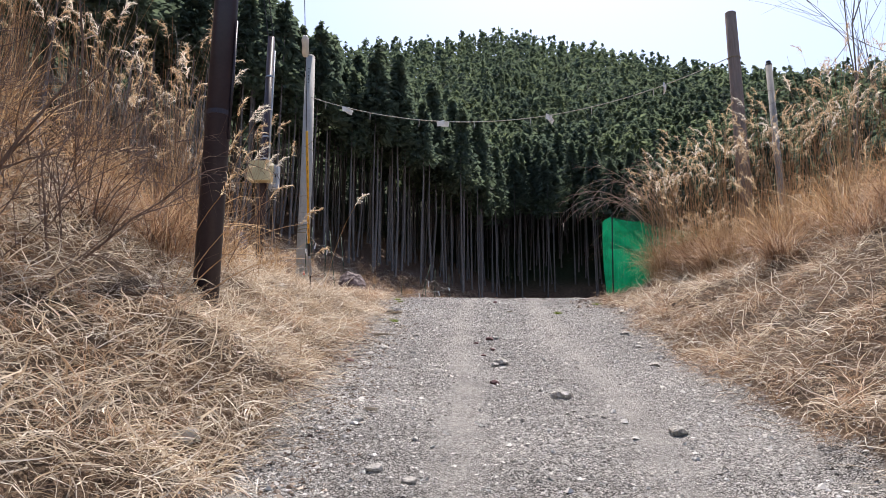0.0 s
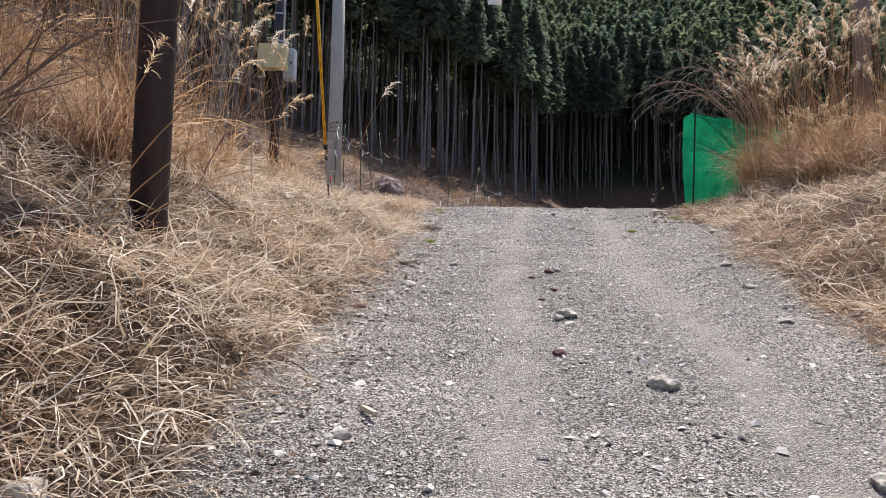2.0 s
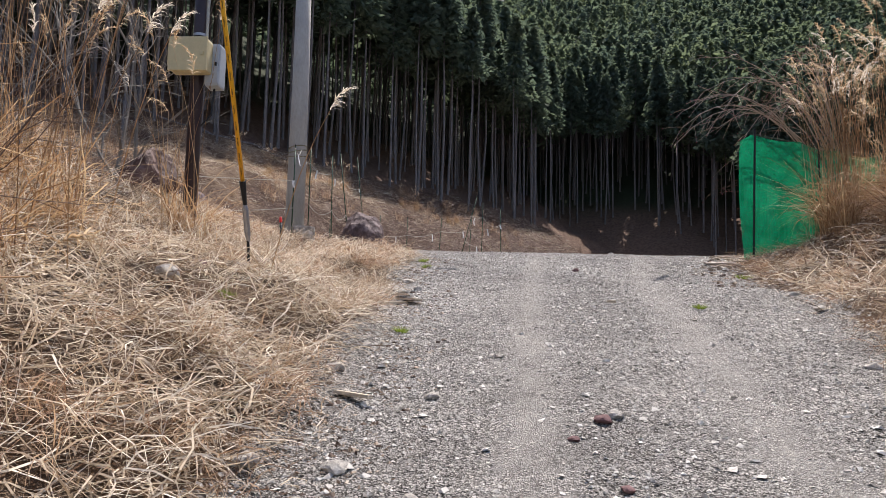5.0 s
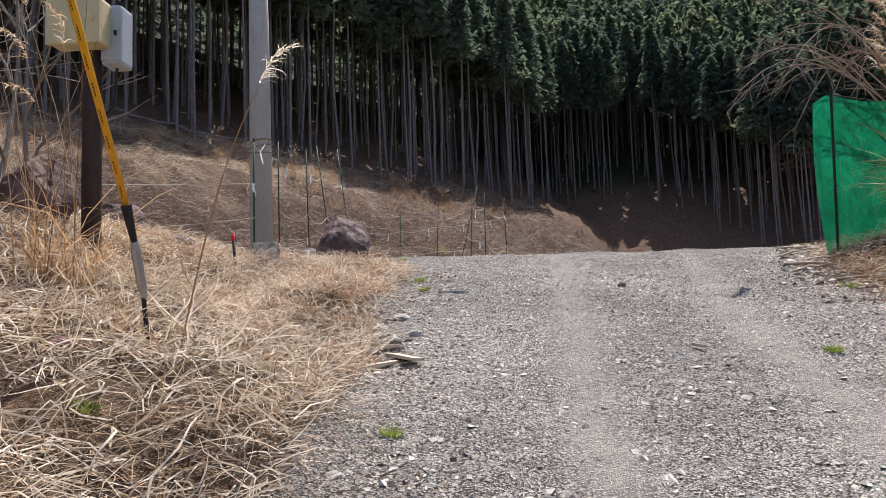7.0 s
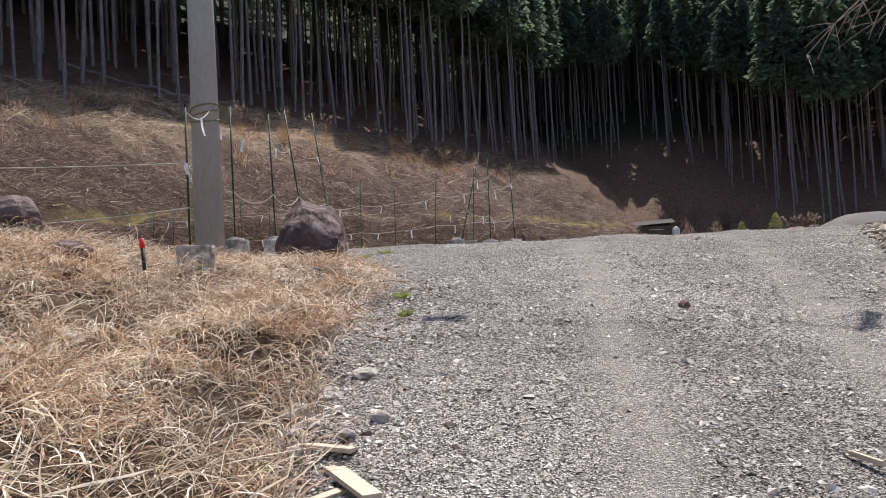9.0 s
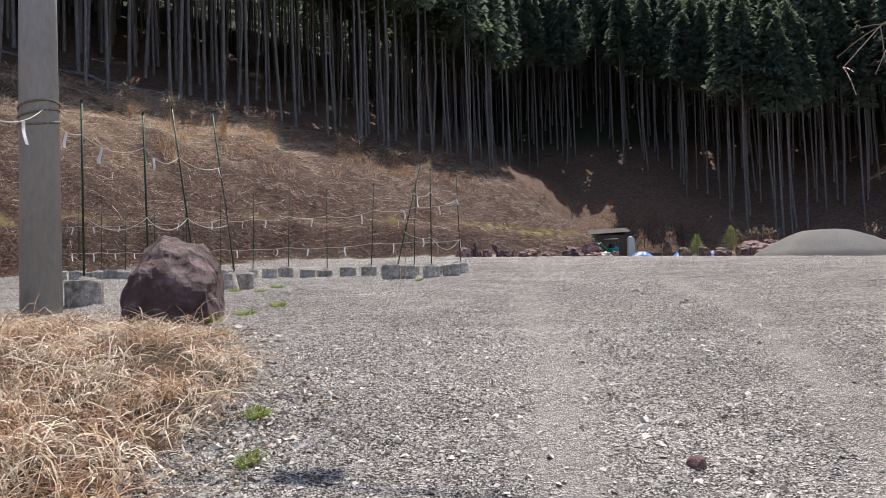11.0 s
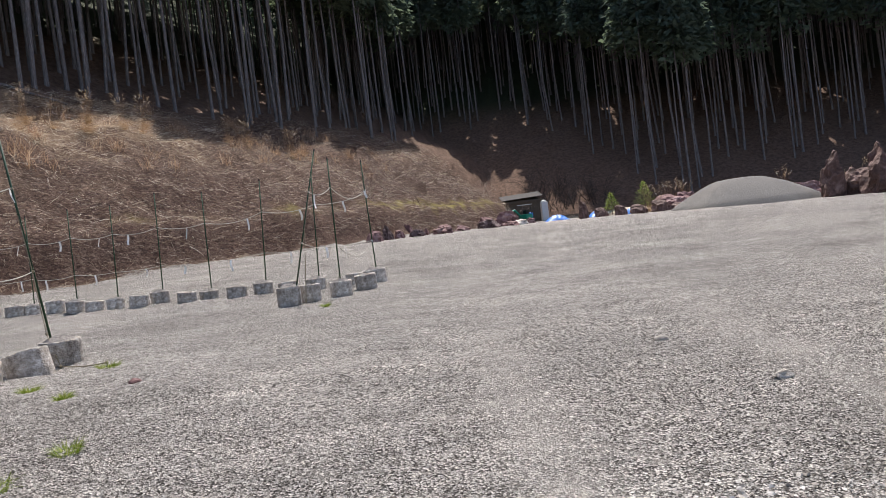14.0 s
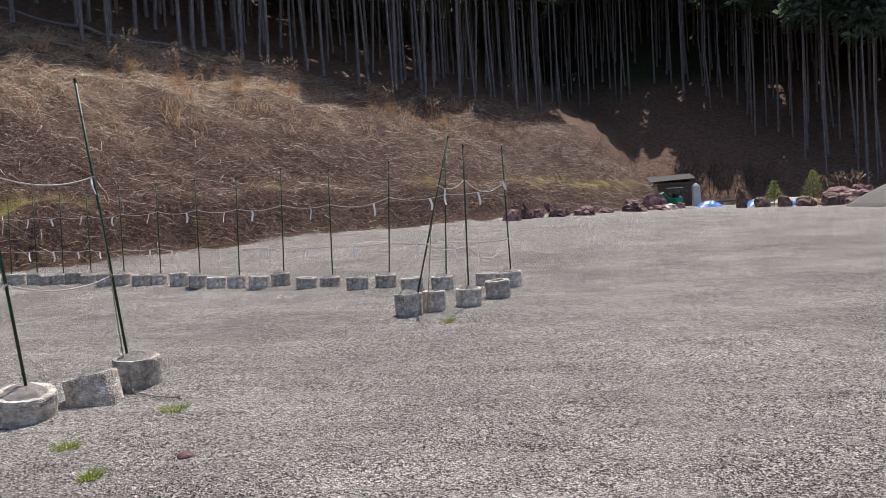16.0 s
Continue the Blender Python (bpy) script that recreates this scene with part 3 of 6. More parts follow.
def net_material():
    n = Nodes("green_net", 0.6)
    col = n.ramp(n.noise(3, 4, 0.6), (0.3, (0.0, 0.2, 0.085)), (0.7, (0.005, 0.36, 0.17)))
    n.done(col)
    wx, wy = n.add("ShaderNodeTexWave"), n.add("ShaderNodeTexWave")
    for w, d in ((wx, "X"), (wy, "Z")):
        w.wave_type, w.bands_direction = "BANDS", d
        w.inputs["Scale"].default_value = 26
        n.link(n.co, w.inputs["Vector"])
    hole = n.math("MULTIPLY", wx.outputs["Fac"], wy.outputs["Fac"])
    clear = n.math("MULTIPLY", n.math("GREATER_THAN", hole, 0.42), 0.8)
    tr, mx = n.add("ShaderNodeBsdfTransparent"), n.add("ShaderNodeMixShader")
    tl, m2 = n.add("ShaderNodeBsdfTranslucent"), n.add("ShaderNodeMixShader")
    n.link(col, tl.inputs["Color"])
    m2.inputs[0].default_value = 0.5
    n.link(n.bsdf.outputs[0], m2.inputs[1])
    n.link(tl.outputs[0], m2.inputs[2])
    n.link(clear, mx.inputs[0])
    n.link(m2.outputs[0], mx.inputs[1])
    n.link(tr.outputs[0], mx.inputs[2])
    n.link(mx.outputs[0], n.tree.nodes["Material Output"].inputs["Surface"])
    return n.mat


M_NET = net_material()


# ---------- poles ----------
def seat(x, y, sink=0.0):
    return (x, y, height(x, y) - sink)


def base_height(x, y, r=0.15):
    return min(height(x + a, y + b) for a in (-r, 0, r) for b in (-r, 0, r))


def concrete_pole():
    x, y = -3.61, 19.1
    z = base_height(x, y)
    p = thing("concrete_pole", (x, y, z), "weathered grey tapered concrete pole with a rope tied round it", "pole")
    top = 11.09 - z
    part("shaft", tube([(0, 0, -0.4), (0, 0, top * 0.5), (-0.03, 0, top)], [0.175, 0.15, 0.125], 24), M_POLE, p, smooth=True)
    part("cap", tube([(-0.03, 0, top - 0.02), (-0.03, 0, top + 0.03)], [0.13, 0.11], 20), M_POLE, p, smooth=True)
    for k in range(5):
        bm = tube([(-0.03, -0.12, top - 0.4 - 0.1 * k), (-0.03, -0.145, top - 0.4 - 0.1 * k)], 0.014, 8)
        part("bolt_hole", bm, M_BLACK, p)
    for k, h in enumerate((1.72, 1.8, 1.86)):
        ring = [(0.166 * math.cos(a), 0.166 * math.sin(a), h + 0.04 * math.sin(a + k)) for a in (2 * math.pi * i / 24 for i in range(25))]
        part("rope_turn", tube(ring, 0.011, 6, cap=False), M_TIGER, p, "striped braided rope wound round the pole")


def wooden_pole():
    x, y = 6.93, 17.0
    z = base_height(x, y)
    p = thing("wooden_pole", (x, y, z), "tall weathered brown wooden pole among dry grass", "pole")
    top = 11.22 - z
    part("shaft", tube([(0, 0, -0.4), (0.02, 0, top * 0.45), (0.03, 0, top - 0.02), (0.03, 0, top)], [0.175, 0.15, 0.13, 0.11], 20), M_WOODPOLE, p, smooth=True)
    ring = [(0.03 + 0.145 * math.cos(a), 0.145 * math.sin(a), top - 1.21) for a in (2 * math.pi * i / 20 for i in range(21))]
    part("rope_turn", tube(ring, 0.012, 6, cap=False), M_TIGER, p, "dark rope tied round the pole")
    x, y = 8.92, 19.5
    z = base_height(x, y)
    p = thing("wooden_pole", (x, y, z), "slim grey weathered pole standing in dry reeds", "pole")
    part("shaft", tube([(0, 0, -0.4), (0, 0, 11.1 - z)], [0.1, 0.085], 14), M_GREYWOOD, p, smooth=True)
    part("cap", tube([(0, 0, 11.05 - z), (0, 0, 11.18 - z)], [0.095, 0.06], 14), M_BLACK, p)


def steel_poles():
    x, y = -2.25, 7.45
    z = base_height(x, y)
    p = thing("steel_pole", (x, y, z), "thick glossy dark brown steel pole in dry grass", "pole")
    part("shaft", tube([(0, 0, -0.4), (0, 0, 8.5)], [0.128, 0.112], 28), M_STEEL, p, smooth=True)
    part("joint", tube([(0, 0, 2.05), (0, 0, 2.1)], 0.127, 28), M_STEEL, p)
    part("conduit", tube([(0.13, -0.03, 1.8), (0.135, -0.03, 3.1)], 0.014, 8), M_STEEL, p, smooth=True)
    x, y = -3.44, 14.05
    z = base_height(x, y)
    p = thing("steel_pole", (x, y, z), "slim dark brown steel pole carrying meter boxes", "pole")
    top = 8.98 - z
    part("shaft", tube([(0, 0, -0.4), (0, 0, top)], [0.08, 0.07], 18), M_STEEL, p, smooth=True)
    part("conduit", tube([(0.095, -0.02, 2.0), (0.09, -0.02, top - 0.3)], 0.017, 8), M_GREYBOX, p, "grey cable conduit", smooth=True)
    for h in (2.3, 2.75, 4.0):
        part("band", tube([(0.01, 0, h), (0.01, 0, h + 0.03)], 0.088, 18), M_BAND, p)
    b = thing("meter_box", (-3.44, 13.86, 5.88), "cream plastic box strapped to the pole", "junction box")
    part("body", box(0.43, 0.2, 0.38, (0, 0, 0.22), 0.035), M_CREAM, b, smooth=False)
    part("lid", box(0.445, 0.03, 0.395, (0, -0.105, 0.22), 0.012), M_CREAM, b)
    part("clasp", box(0.03, 0.02, 0.05, (0.17, -0.125, 0.22), 0.004), M_CREAM, b.children[-1])
    part("hinge", tube([(-0.226, -0.09, 0.1), (-0.226, -0.09, 0.34)], 0.012, 8), M_CREAM, b)
    part("cable_gland", tube([(-0.21, 0, 0.3), (-0.25, 0, 0.3)], 0.035, 10), M_BLACK, b)
    part("bracket", box(0.12, 0.1, 0.05, (0.02, 0.1, 0.2)), M_BAND, b)
    b = thing("meter_box", (-3.23, 14.05, 5.78), "rounded grey metal box beside the cream box", "junction box")
    part("body", box(0.17, 0.22, 0.5, (0, 0, 0.26), 0.03), M_GREYBOX, b)
    part("door", box(0.15, 0.02, 0.44, (0, -0.115, 0.26), 0.008), M_GREYBOX, b)
    part("latch", box(0.02, 0.02, 0.04, (0.05, -0.13, 0.26)), M_BLACK, b.children[-1])
    part("cable", tube([(0, 0, 0.02), (-0.02, 0, -0.3), (-0.2, 0.0, -0.5)], 0.012, 6), M_BLACK, b)
    for i, dx in enumerate((-0.05, 0.05)):
        w = part("overhead_wire", tube(sag((-3.44 + dx, 14.05, 8.9), (-4.6 + 2 * dx, 10.0, 22), 0.3, 8), 0.009, 5), M_BLACK)
        tagged(w, "thin black wire rising from the slim pole", "wire")


def guy_wire():
    foot, low, top = Vector((-2.11, 12.3, height(-2.11, 12.3))), Vector((-2.15, 12.12, 4.22)), Vector((-2.03, 10.92, 5.78))
    way = (top - low).normalized()
    g = thing("guy_wire", foot, "steel guy wire with a yellow guard anchored in dry grass", "guy wire")
    loc = lambda p: Vector(p) - foot
    part("anchor_rod", tube([loc(foot) - Vector((0, 0, 0.25)), loc(foot + (low - foot) * 0.45)], 0.013, 8), M_BLACK, g)
    part("turnbuckle", tube([loc(foot + (low - foot) * k) for k in (0.4, 0.5, 0.8, 0.9)], [0.014, 0.026, 0.026, 0.014], 8), M_BAND, g)
    part("cuff", tube([loc(foot + (low - foot) * 0.85), loc(low + way * 0.12)], [0.017, 0.03], 10), M_BLACK, g)
    part("guard", tube([loc(low + way * 0.1), loc(top)], 0.019, 12), M_YELLOW, g, "yellow plastic guard", smooth=True)
    for k in range(11):
        a = low + way * (0.2 + 0.14 * k) + Vector((0.003, -0.0185, -0.003))
        part("printed_mark", box(0.008, 0.004, 0.075, loc(a), 0, None, way.to_track_quat("Z", "Y").to_matrix()), M_BLACK, g)
    part("wire", tube([loc(top), loc(top + way * 1.5), loc(top + way * 6)], 0.006, 5), M_BLACK, g)
    part("insulator", tube([loc(top + way * k) for k in (1.10, 1.16, 1.25, 1.34, 1.4)], [0.03, 0.055, 0.045, 0.055, 0.03], 12), M_PORC, g, "pale porcelain insulator", smooth=True)


def paper_strip(w, h, seed, folded=False):
    rnd = random.Random(seed)
    bm = bmesh.new()
    rows, n = [], 6
    for i in range(n + 1):
        t = i / n
        yy = 0.02 * math.sin(3 * t + seed) * (1 + folded)
        xx = (0.45 * w * (i % 2) if folded else 0.01 * math.sin(5 * t + seed))
        rows.append([bm.verts.new((xx + s * w / 2, yy + d, -t * h)) for s in (-1, 1) for d in (-0.0015, 0.0015)])
    for a, b in zip(rows, rows[1:]):
        for p, q in ((0, 2), (2, 3), (3, 1), (1, 0)):
            bm.faces.new((a[p], a[q], b[q], b[p]))
    bm.faces.new(rows[0][:2] + rows[0][3:1:-1])
    bm.faces.new((rows[-1][1], rows[-1][0], rows[-1][2], rows[-1][3]))
    bmesh.ops.recalc_face_normals(bm, faces=bm.faces)
    return bm


def high_rope():
    a, b = Vector((-3.56, 19.0, 9.88)), Vector((6.82, 16.95, 10.01))
    pts = [a + (b - a) * (i / 30) for i in range(31)]
    drop = 1.12
    pts = [p - Vector((0, 0, drop * 4 * (i / 30) * (1 - i / 30))) for i, p in enumerate(pts)]
    r = thing("hanging_rope", a, "straw rope with white paper slips slung between two poles", "rope")
    part("cord", tube([p - a for p in pts], 0.0105, 8), M_ROPE, r, smooth=True)
    on = lambda k: a + (b - a) * k - Vector((0, 0, drop * 4 * k * (1 - k)))
    for k, turn in ((0.094, 20), (0.334, -10), (0.593, 35), (0.857, 60)):
        bm = bmesh.new()
        for j in range(2):
            box(0.2, 0.02, 0.13, (0.1 * j, 0.02 * j, -0.05 - 0.03 * j), 0.006, bm, Euler((0.2 * j, 0.25 * (j - 0.4), 0.3 * j)).to_matrix())
        o = part("folded_paper", bm, M_PAPER, r, "crumpled white folded paper")
        o.location, o.rotation_euler = on(k) - a, (0.1, radians(turn) * 0.3, radians(turn))
    for i, k in enumerate((0.04, 0.156, 0.28, 0.415, 0.548, 0.69, 0.83)):
        o = part("straw_tassel", tube([(0, 0, 0), (0.01, 0, -0.08), (0, 0, -0.19)], [0.012, 0.011, 0.006], 6), M_ROPE, r)
        o.location = on(k) - a


def green_net():
    a, b = Vector((3.9, 17.35, 0)), Vector((6.25, 18.3, 0))
    za = height(a.x, a.y)
    n = thing("net_screen", (a.x, a.y, za), "bright green mesh net hung on thin posts", "net")
    tops, nx, nz = [], 44, 24
    bm = bmesh.new()
    grid = []
    for i in range(nx + 1):
        t = -0.08 + 1.08 * i / nx
        p = a.lerp(b, t)
        zb = height(p.x, p.y) - za - 0.05
        zt = 6.17 - za - 0.12 * t + (-0.05 * math.sin(math.pi * ((t * 3) % 1)) if t > 0 else -0.2 * abs(t) * 8)
        col = []
        for k in range(nz + 1):
            s = k / nz
            bulge = 0.05 * math.sin(7 * t + 3 * s) + 0.03 * math.sin(17 * t + 1.5) * (1 - s) + (0.03 * math.sin(math.pi * s) if t < 0 else 0)
            col.append(bm.verts.new((p.x - a.x - 0.35 * bulge, p.y - a.y + bulge, zb + (zt - zb) * s)))
        grid.append(col)
    for c, d in zip(grid, grid[1:]):
        for k in range(nz):
            bm.faces.new((c[k], d[k], d[k + 1], c[k + 1]))
    part("mesh", bm, M_NET, n, smooth=True)
    hem = tube([v + Vector((0, 0.01, 0)) for v in [Vector((a.lerp(b, t).x - a.x, a.lerp(b, t).y - a.y, 6.17 - za - 0.12 * t)) for t in (0, 0.25, 0.5, 0.75, 1)]], 0.008, 5)
    part("top_cord", hem, M_STAKE, n)
    for t, lean in ((0, 0.03), (0.48, 0.0), (1.0, 0.0)):
        p = a.lerp(b, t)
        zz = height(p.x, p.y) - za
        part("post", tube([(p.x - a.x - lean, p.y - a.y, zz - 0.3), (p.x - a.x + 0.03, p.y - a.y - 0.03, 6.24 - za - 0.1 * t)], 0.016, 8), M_BLACK, n)


concrete_pole()
wooden_pole()
steel_poles()
guy_wire()
high_rope()
green_net()


# ---------- boulders and stones ----------
def boulder(name, at, size, seed, mat, label, cat="boulder", group="", rz=0.0, detail=4, jag=0.35, sink=0.18, faces=()):
    o = part(name, rock(seed, size, detail, jag, 7, faces), mat, smooth=False)
    o.location = (at[0], at[1], base_height(at[0], at[1], 0.1) + size[2] * (1 - sink) * 0.8)
    o.rotation_euler = (0, 0, radians(rz))
    return tagged(o, label, cat, group)


BOULDER = ((0.15, -0.25, 1, 0.8), (-0.75, -0.5, 0.3, 0.92), (1, -0.15, 0.2, 0.98), (0.25, -1, 0.1, 0.9), (-1, 0.1, 0.25, 1.0), (0.8, -0.3, 0.62, 0.86), (-0.62, -0.3, 0.8, 0.82), (0.1, 1, 0.3, 0.9), (0.45, -0.9, 0.6, 0.86), (-0.2, -0.8, 0.75, 0.88), (0, 0, -1, 0.8))
SPIRE = ((0.8, -0.2, 0.5, 0.62), (-0.9, 0.1, 0.38, 0.6), (0.1, -1, 0.3, 0.75), (0, 1, 0.3, 0.75), (0.5, -0.6, 0.7, 0.72), (0, 0, -1, 0.8))
boulder("boulder", (-2.28, 18.65), (0.335, 0.37, 0.42), 3, M_ROCK, "large angular purple-brown boulder beside the gravel", rz=10, detail=5, jag=0.36, faces=BOULDER)
boulder("boulder", (-4.1, 14.3), (0.33, 0.3, 0.38), 8, M_DARKROCK, "dark upright boulder in dry grass on the bank", jag=0.6)
boulder("boulder", (-4.85, 17.1), (0.42, 0.36, 0.32), 11, M_ROCK, "rounded dark boulder half buried in grass")
boulder("boulder", (-3.7, 16.2), (0.24, 0.2, 0.12), 14, M_ROCK, "flat reddish stone in the grass")
boulder("boulder", (-3.4, 15.6), (0.24, 0.2, 0.1), 15, M_ROCK, "flat dark stone lying in the grass")
STONES = (
    (1.07, 6.9, 0.085, 1), (0.53, 7.45, 0.05, 2), (0.66, 8.4, 0.08, 1), (0.58, 8.32, 0.05, 0), (-0.36, 5.0, 0.055, 1), (-1.57, 5.18, 0.1, 0),
    (-0.13, 4.75, 0.05, 1), (-0.59, 6.07, 0.05, 1), (1.71, 5.77, 0.07, 0), (-0.32, 9.13, 0.045, 1), (-2.44, 11.95, 0.1, 2), (-0.7, 9.4, 0.06, 0),
    (0.72, 10.25, 0.055, 0), (0.64, 10.15, 0.05, 2), (-0.35, 10.48, 0.05, 1), (0.07, 11.43, 0.035, 1), (-2.35, 11.17, 0.1, 0), (-3.04, 12.5, 0.09, 2),
    (-2.81, 14.75, 0.1, 0), (-1.17, 14.1, 0.07, 1), (-0.82, 14.06, 0.06, 1), (-1.01, 14.75, 0.07, 0), (-1.17, 13.81, 0.06, 0), (1.08, 15.78, 0.05, 2),
    (-2.79, 15.45, 0.09, 2), (-1.17, 14.52, 0.08, 0), (2.01, 18.85, 0.05, 1), (1.83, 19.95, 0.045, 1), (-1.63, 20.68, 0.045, 2), (-1.25, 14.0, 0.09, 0),
    (-1.3, 14.3, 0.08, 0), (-0.95, 13.9, 0.05, 1), (0.5, 8.95, 0.03, 2), (0.62, 9.3, 0.035, 2), (0.75, 9.0, 0.03, 0), (0.45, 9.9, 0.03, 2),
    (2.5, 10.6, 0.07, 0), (2.7, 11.4, 0.06, 1), (2.45, 9.7, 0.06, 0), (3.1, 13.2, 0.06, 0), (3.2, 14.1, 0.07, 1), (3.45, 15.2, 0.06, 0), (3.55, 15.7, 0.06, 0),
    (2.3, 8.4, 0.06, 0), (2.5, 8.9, 0.05, 1), (-1.15, 8.0, 0.05, 0), (-1.0, 8.6, 0.06, 2), (-1.1, 9.3, 0.07, 0), (-1.05, 10.9, 0.07, 0), (-0.95, 11.6, 0.05, 1),
)
for i, (x, y, r, tone) in enumerate(STONES):
    o = part("stone", rock(100 + i, (r * 1.2, r * 1.05, r * 0.6), 2, 0.5), (M_PALEROCK, M_PALEROCK, M_REDROCK)[tone])
    o.location, o.rotation_euler = (x, y, height(x, y) + r * 0.2), (0, 0, i * 1.7)
    tagged(o, ("angular pale grey stone lying loose on the track", "pale flat stone lying loose on the track", "reddish-brown stone lying on the gravel")[tone], "stone", "loose stones on the track")


# ---------- stakes set in concrete rings ----------
def core_meshes():
    out = []
    for k in range(4):
        rnd = random.Random(40 + k)
        r, h, hole = 0.172, 0.23, 0.065
        bm = bmesh.new()
        n = 28
        prof = [(r * 0.98, -0.08), (r, 0.02), (r * 1.005, h - 0.02), (r * 0.97, h), (hole * 1.5, h), (hole * 1.4, h - 0.03), (0.001, h - 0.035)]
        rings = []
        for pr, pz in prof:
            rings.append([bm.verts.new(((pr + rnd.uniform(-0.004, 0.004)) * math.cos(a), (pr + rnd.uniform(-0.004, 0.004)) * math.sin(a), pz + rnd.uniform(-0.004, 0.004))) for a in (2 * math.pi * i / n for i in range(n))])
        for a, b in zip(rings, rings[1:]):
            for i in range(n):
                bm.faces.new((a[i], a[(i + 1) % n], b[(i + 1) % n], b[i]))
        bmesh.ops.remove_doubles(bm, verts=rings[-1], dist=0.004)
        out.append(bm)
    return out


CORES = []
for _bm in core_meshes():
    _me = bpy.data.meshes.new("concrete_ring")
    _bm.normal_update()
    _bm.to_mesh(_me)
    _bm.free()
    _me.materials.append(M_CONC)
    CORES.append(_me)
M_FILL = plain("gravel_fill", (0.22, 0.2, 0.18), 0.95, vary=0.5, scale=30, bump=0.8)


def mound(r, h, seed):
    rnd = random.Random(seed)
    bm = bmesh.new()
    rings = [[bm.verts.new((rr * math.cos(a), rr * math.sin(a), z + rnd.uniform(-0.012, 0.012))) for a in (2 * math.pi * i / 14 for i in range(14))] for rr, z in ((r, 0), (r * 0.7, h * 0.5), (r * 0.35, h * 0.85))]
    top = bm.verts.new((0, 0, h))
    for a, b in zip(rings, rings[1:]):
        for i in range(14):
            bm.faces.new((a[i], a[(i + 1) % 14], b[(i + 1) % 14], b[i]))
    for i in range(14):
        bm.faces.new((rings[-1][i], rings[-1][(i + 1) % 14], top))
    return bm


def core(x, y, seed, stake=0.0, lean=(0, 0), tilt=(0, 0), scale=(1, 1, 1), label="", offset=(0.0, 0.0)):
    rnd = random.Random(seed)
    base = Vector(seat(x, y))
    c = new("concrete_ring", CORES[seed % 4])
    c.location, c.scale = base, scale
    c.rotation_euler = (radians(tilt[0]), radians(tilt[1]), rnd.uniform(0, 6))
    tagged(c, label or "short grey concrete cylinder standing on gravel", "concrete block", "concrete cylinders along the rope fence")
    if not stake:
        return None
    f = part("gravel_plug", mound(0.14, 0.05, seed), M_FILL, c, "heap of gravel packed in the hole")
    f.location = (0, 0, 0.225)
    return garden_stake(base + Vector((*offset, 0)), 0.26 * scale[2], stake, lean)


def garden_stake(base, seat_z, tall, lean, label="thin dark green garden stake standing in a concrete cylinder"):
    """A ribbed stake from seat_z over its base up to the height tall; gives points on it by height."""
    slope = Vector((math.tan(radians(lean[0])), math.tan(radians(lean[1])), 1))
    on = lambda z: base + slope * z
    at = on(seat_z)
    s = thing("garden_stake", at, label, "stake", "stakes of the rope fence")
    foot, tip = on(seat_z - 0.12) - at, on(tall) - at
    part("rod", tube([foot, tip], 0.0105, 8), M_STAKE, s, smooth=True)
    way = (tip - foot).normalized()
    part("cap", tube([tip, tip + way * 0.03], [0.013, 0.009], 8), M_BLACK, s)
    q = 0.2
    while q < (tip - foot).length:
        part("knob", tube([foot + way * q, foot + way * (q + 0.012)], 0.0135, 6), M_STAKE, s)
        q += 0.36
    return on


def fence_rope(points, drop, seed, mat=None, strips=True):
    rnd = random.Random(seed)
    a = points[0]
    r = thing("fence_rope", a, "slack braided rope with white paper strips tied between stakes", "rope", "ropes of the fence")
    for p, q in zip(points, points[1:]):
        d = drop * rnd.uniform(0.7, 1.4) * (q - p).length
        line = sag(p - a, q - a, d, 12)
        part("cord", tube(line, 0.005, 6, cap=False), mat or M_ROPE, r)
        if strips:
            for k in (rnd.uniform(0.25, 0.75),):
                i = int(k * 12)
                o = part("paper_strip", paper_strip(0.035, rnd.uniform(0.14, 0.22), rnd.random() * 6), M_PAPER, r)
                o.location, o.rotation_euler = line[i], (rnd.uniform(-0.15, 0.15), 0, rnd.uniform(0, 3))
    for p in points:
        part("knot", rock(int(p.x * 99) % 97, (0.016, 0.016, 0.02), 1, 0.2), mat or M_ROPE, r)
        r.children[-1].location = p - a


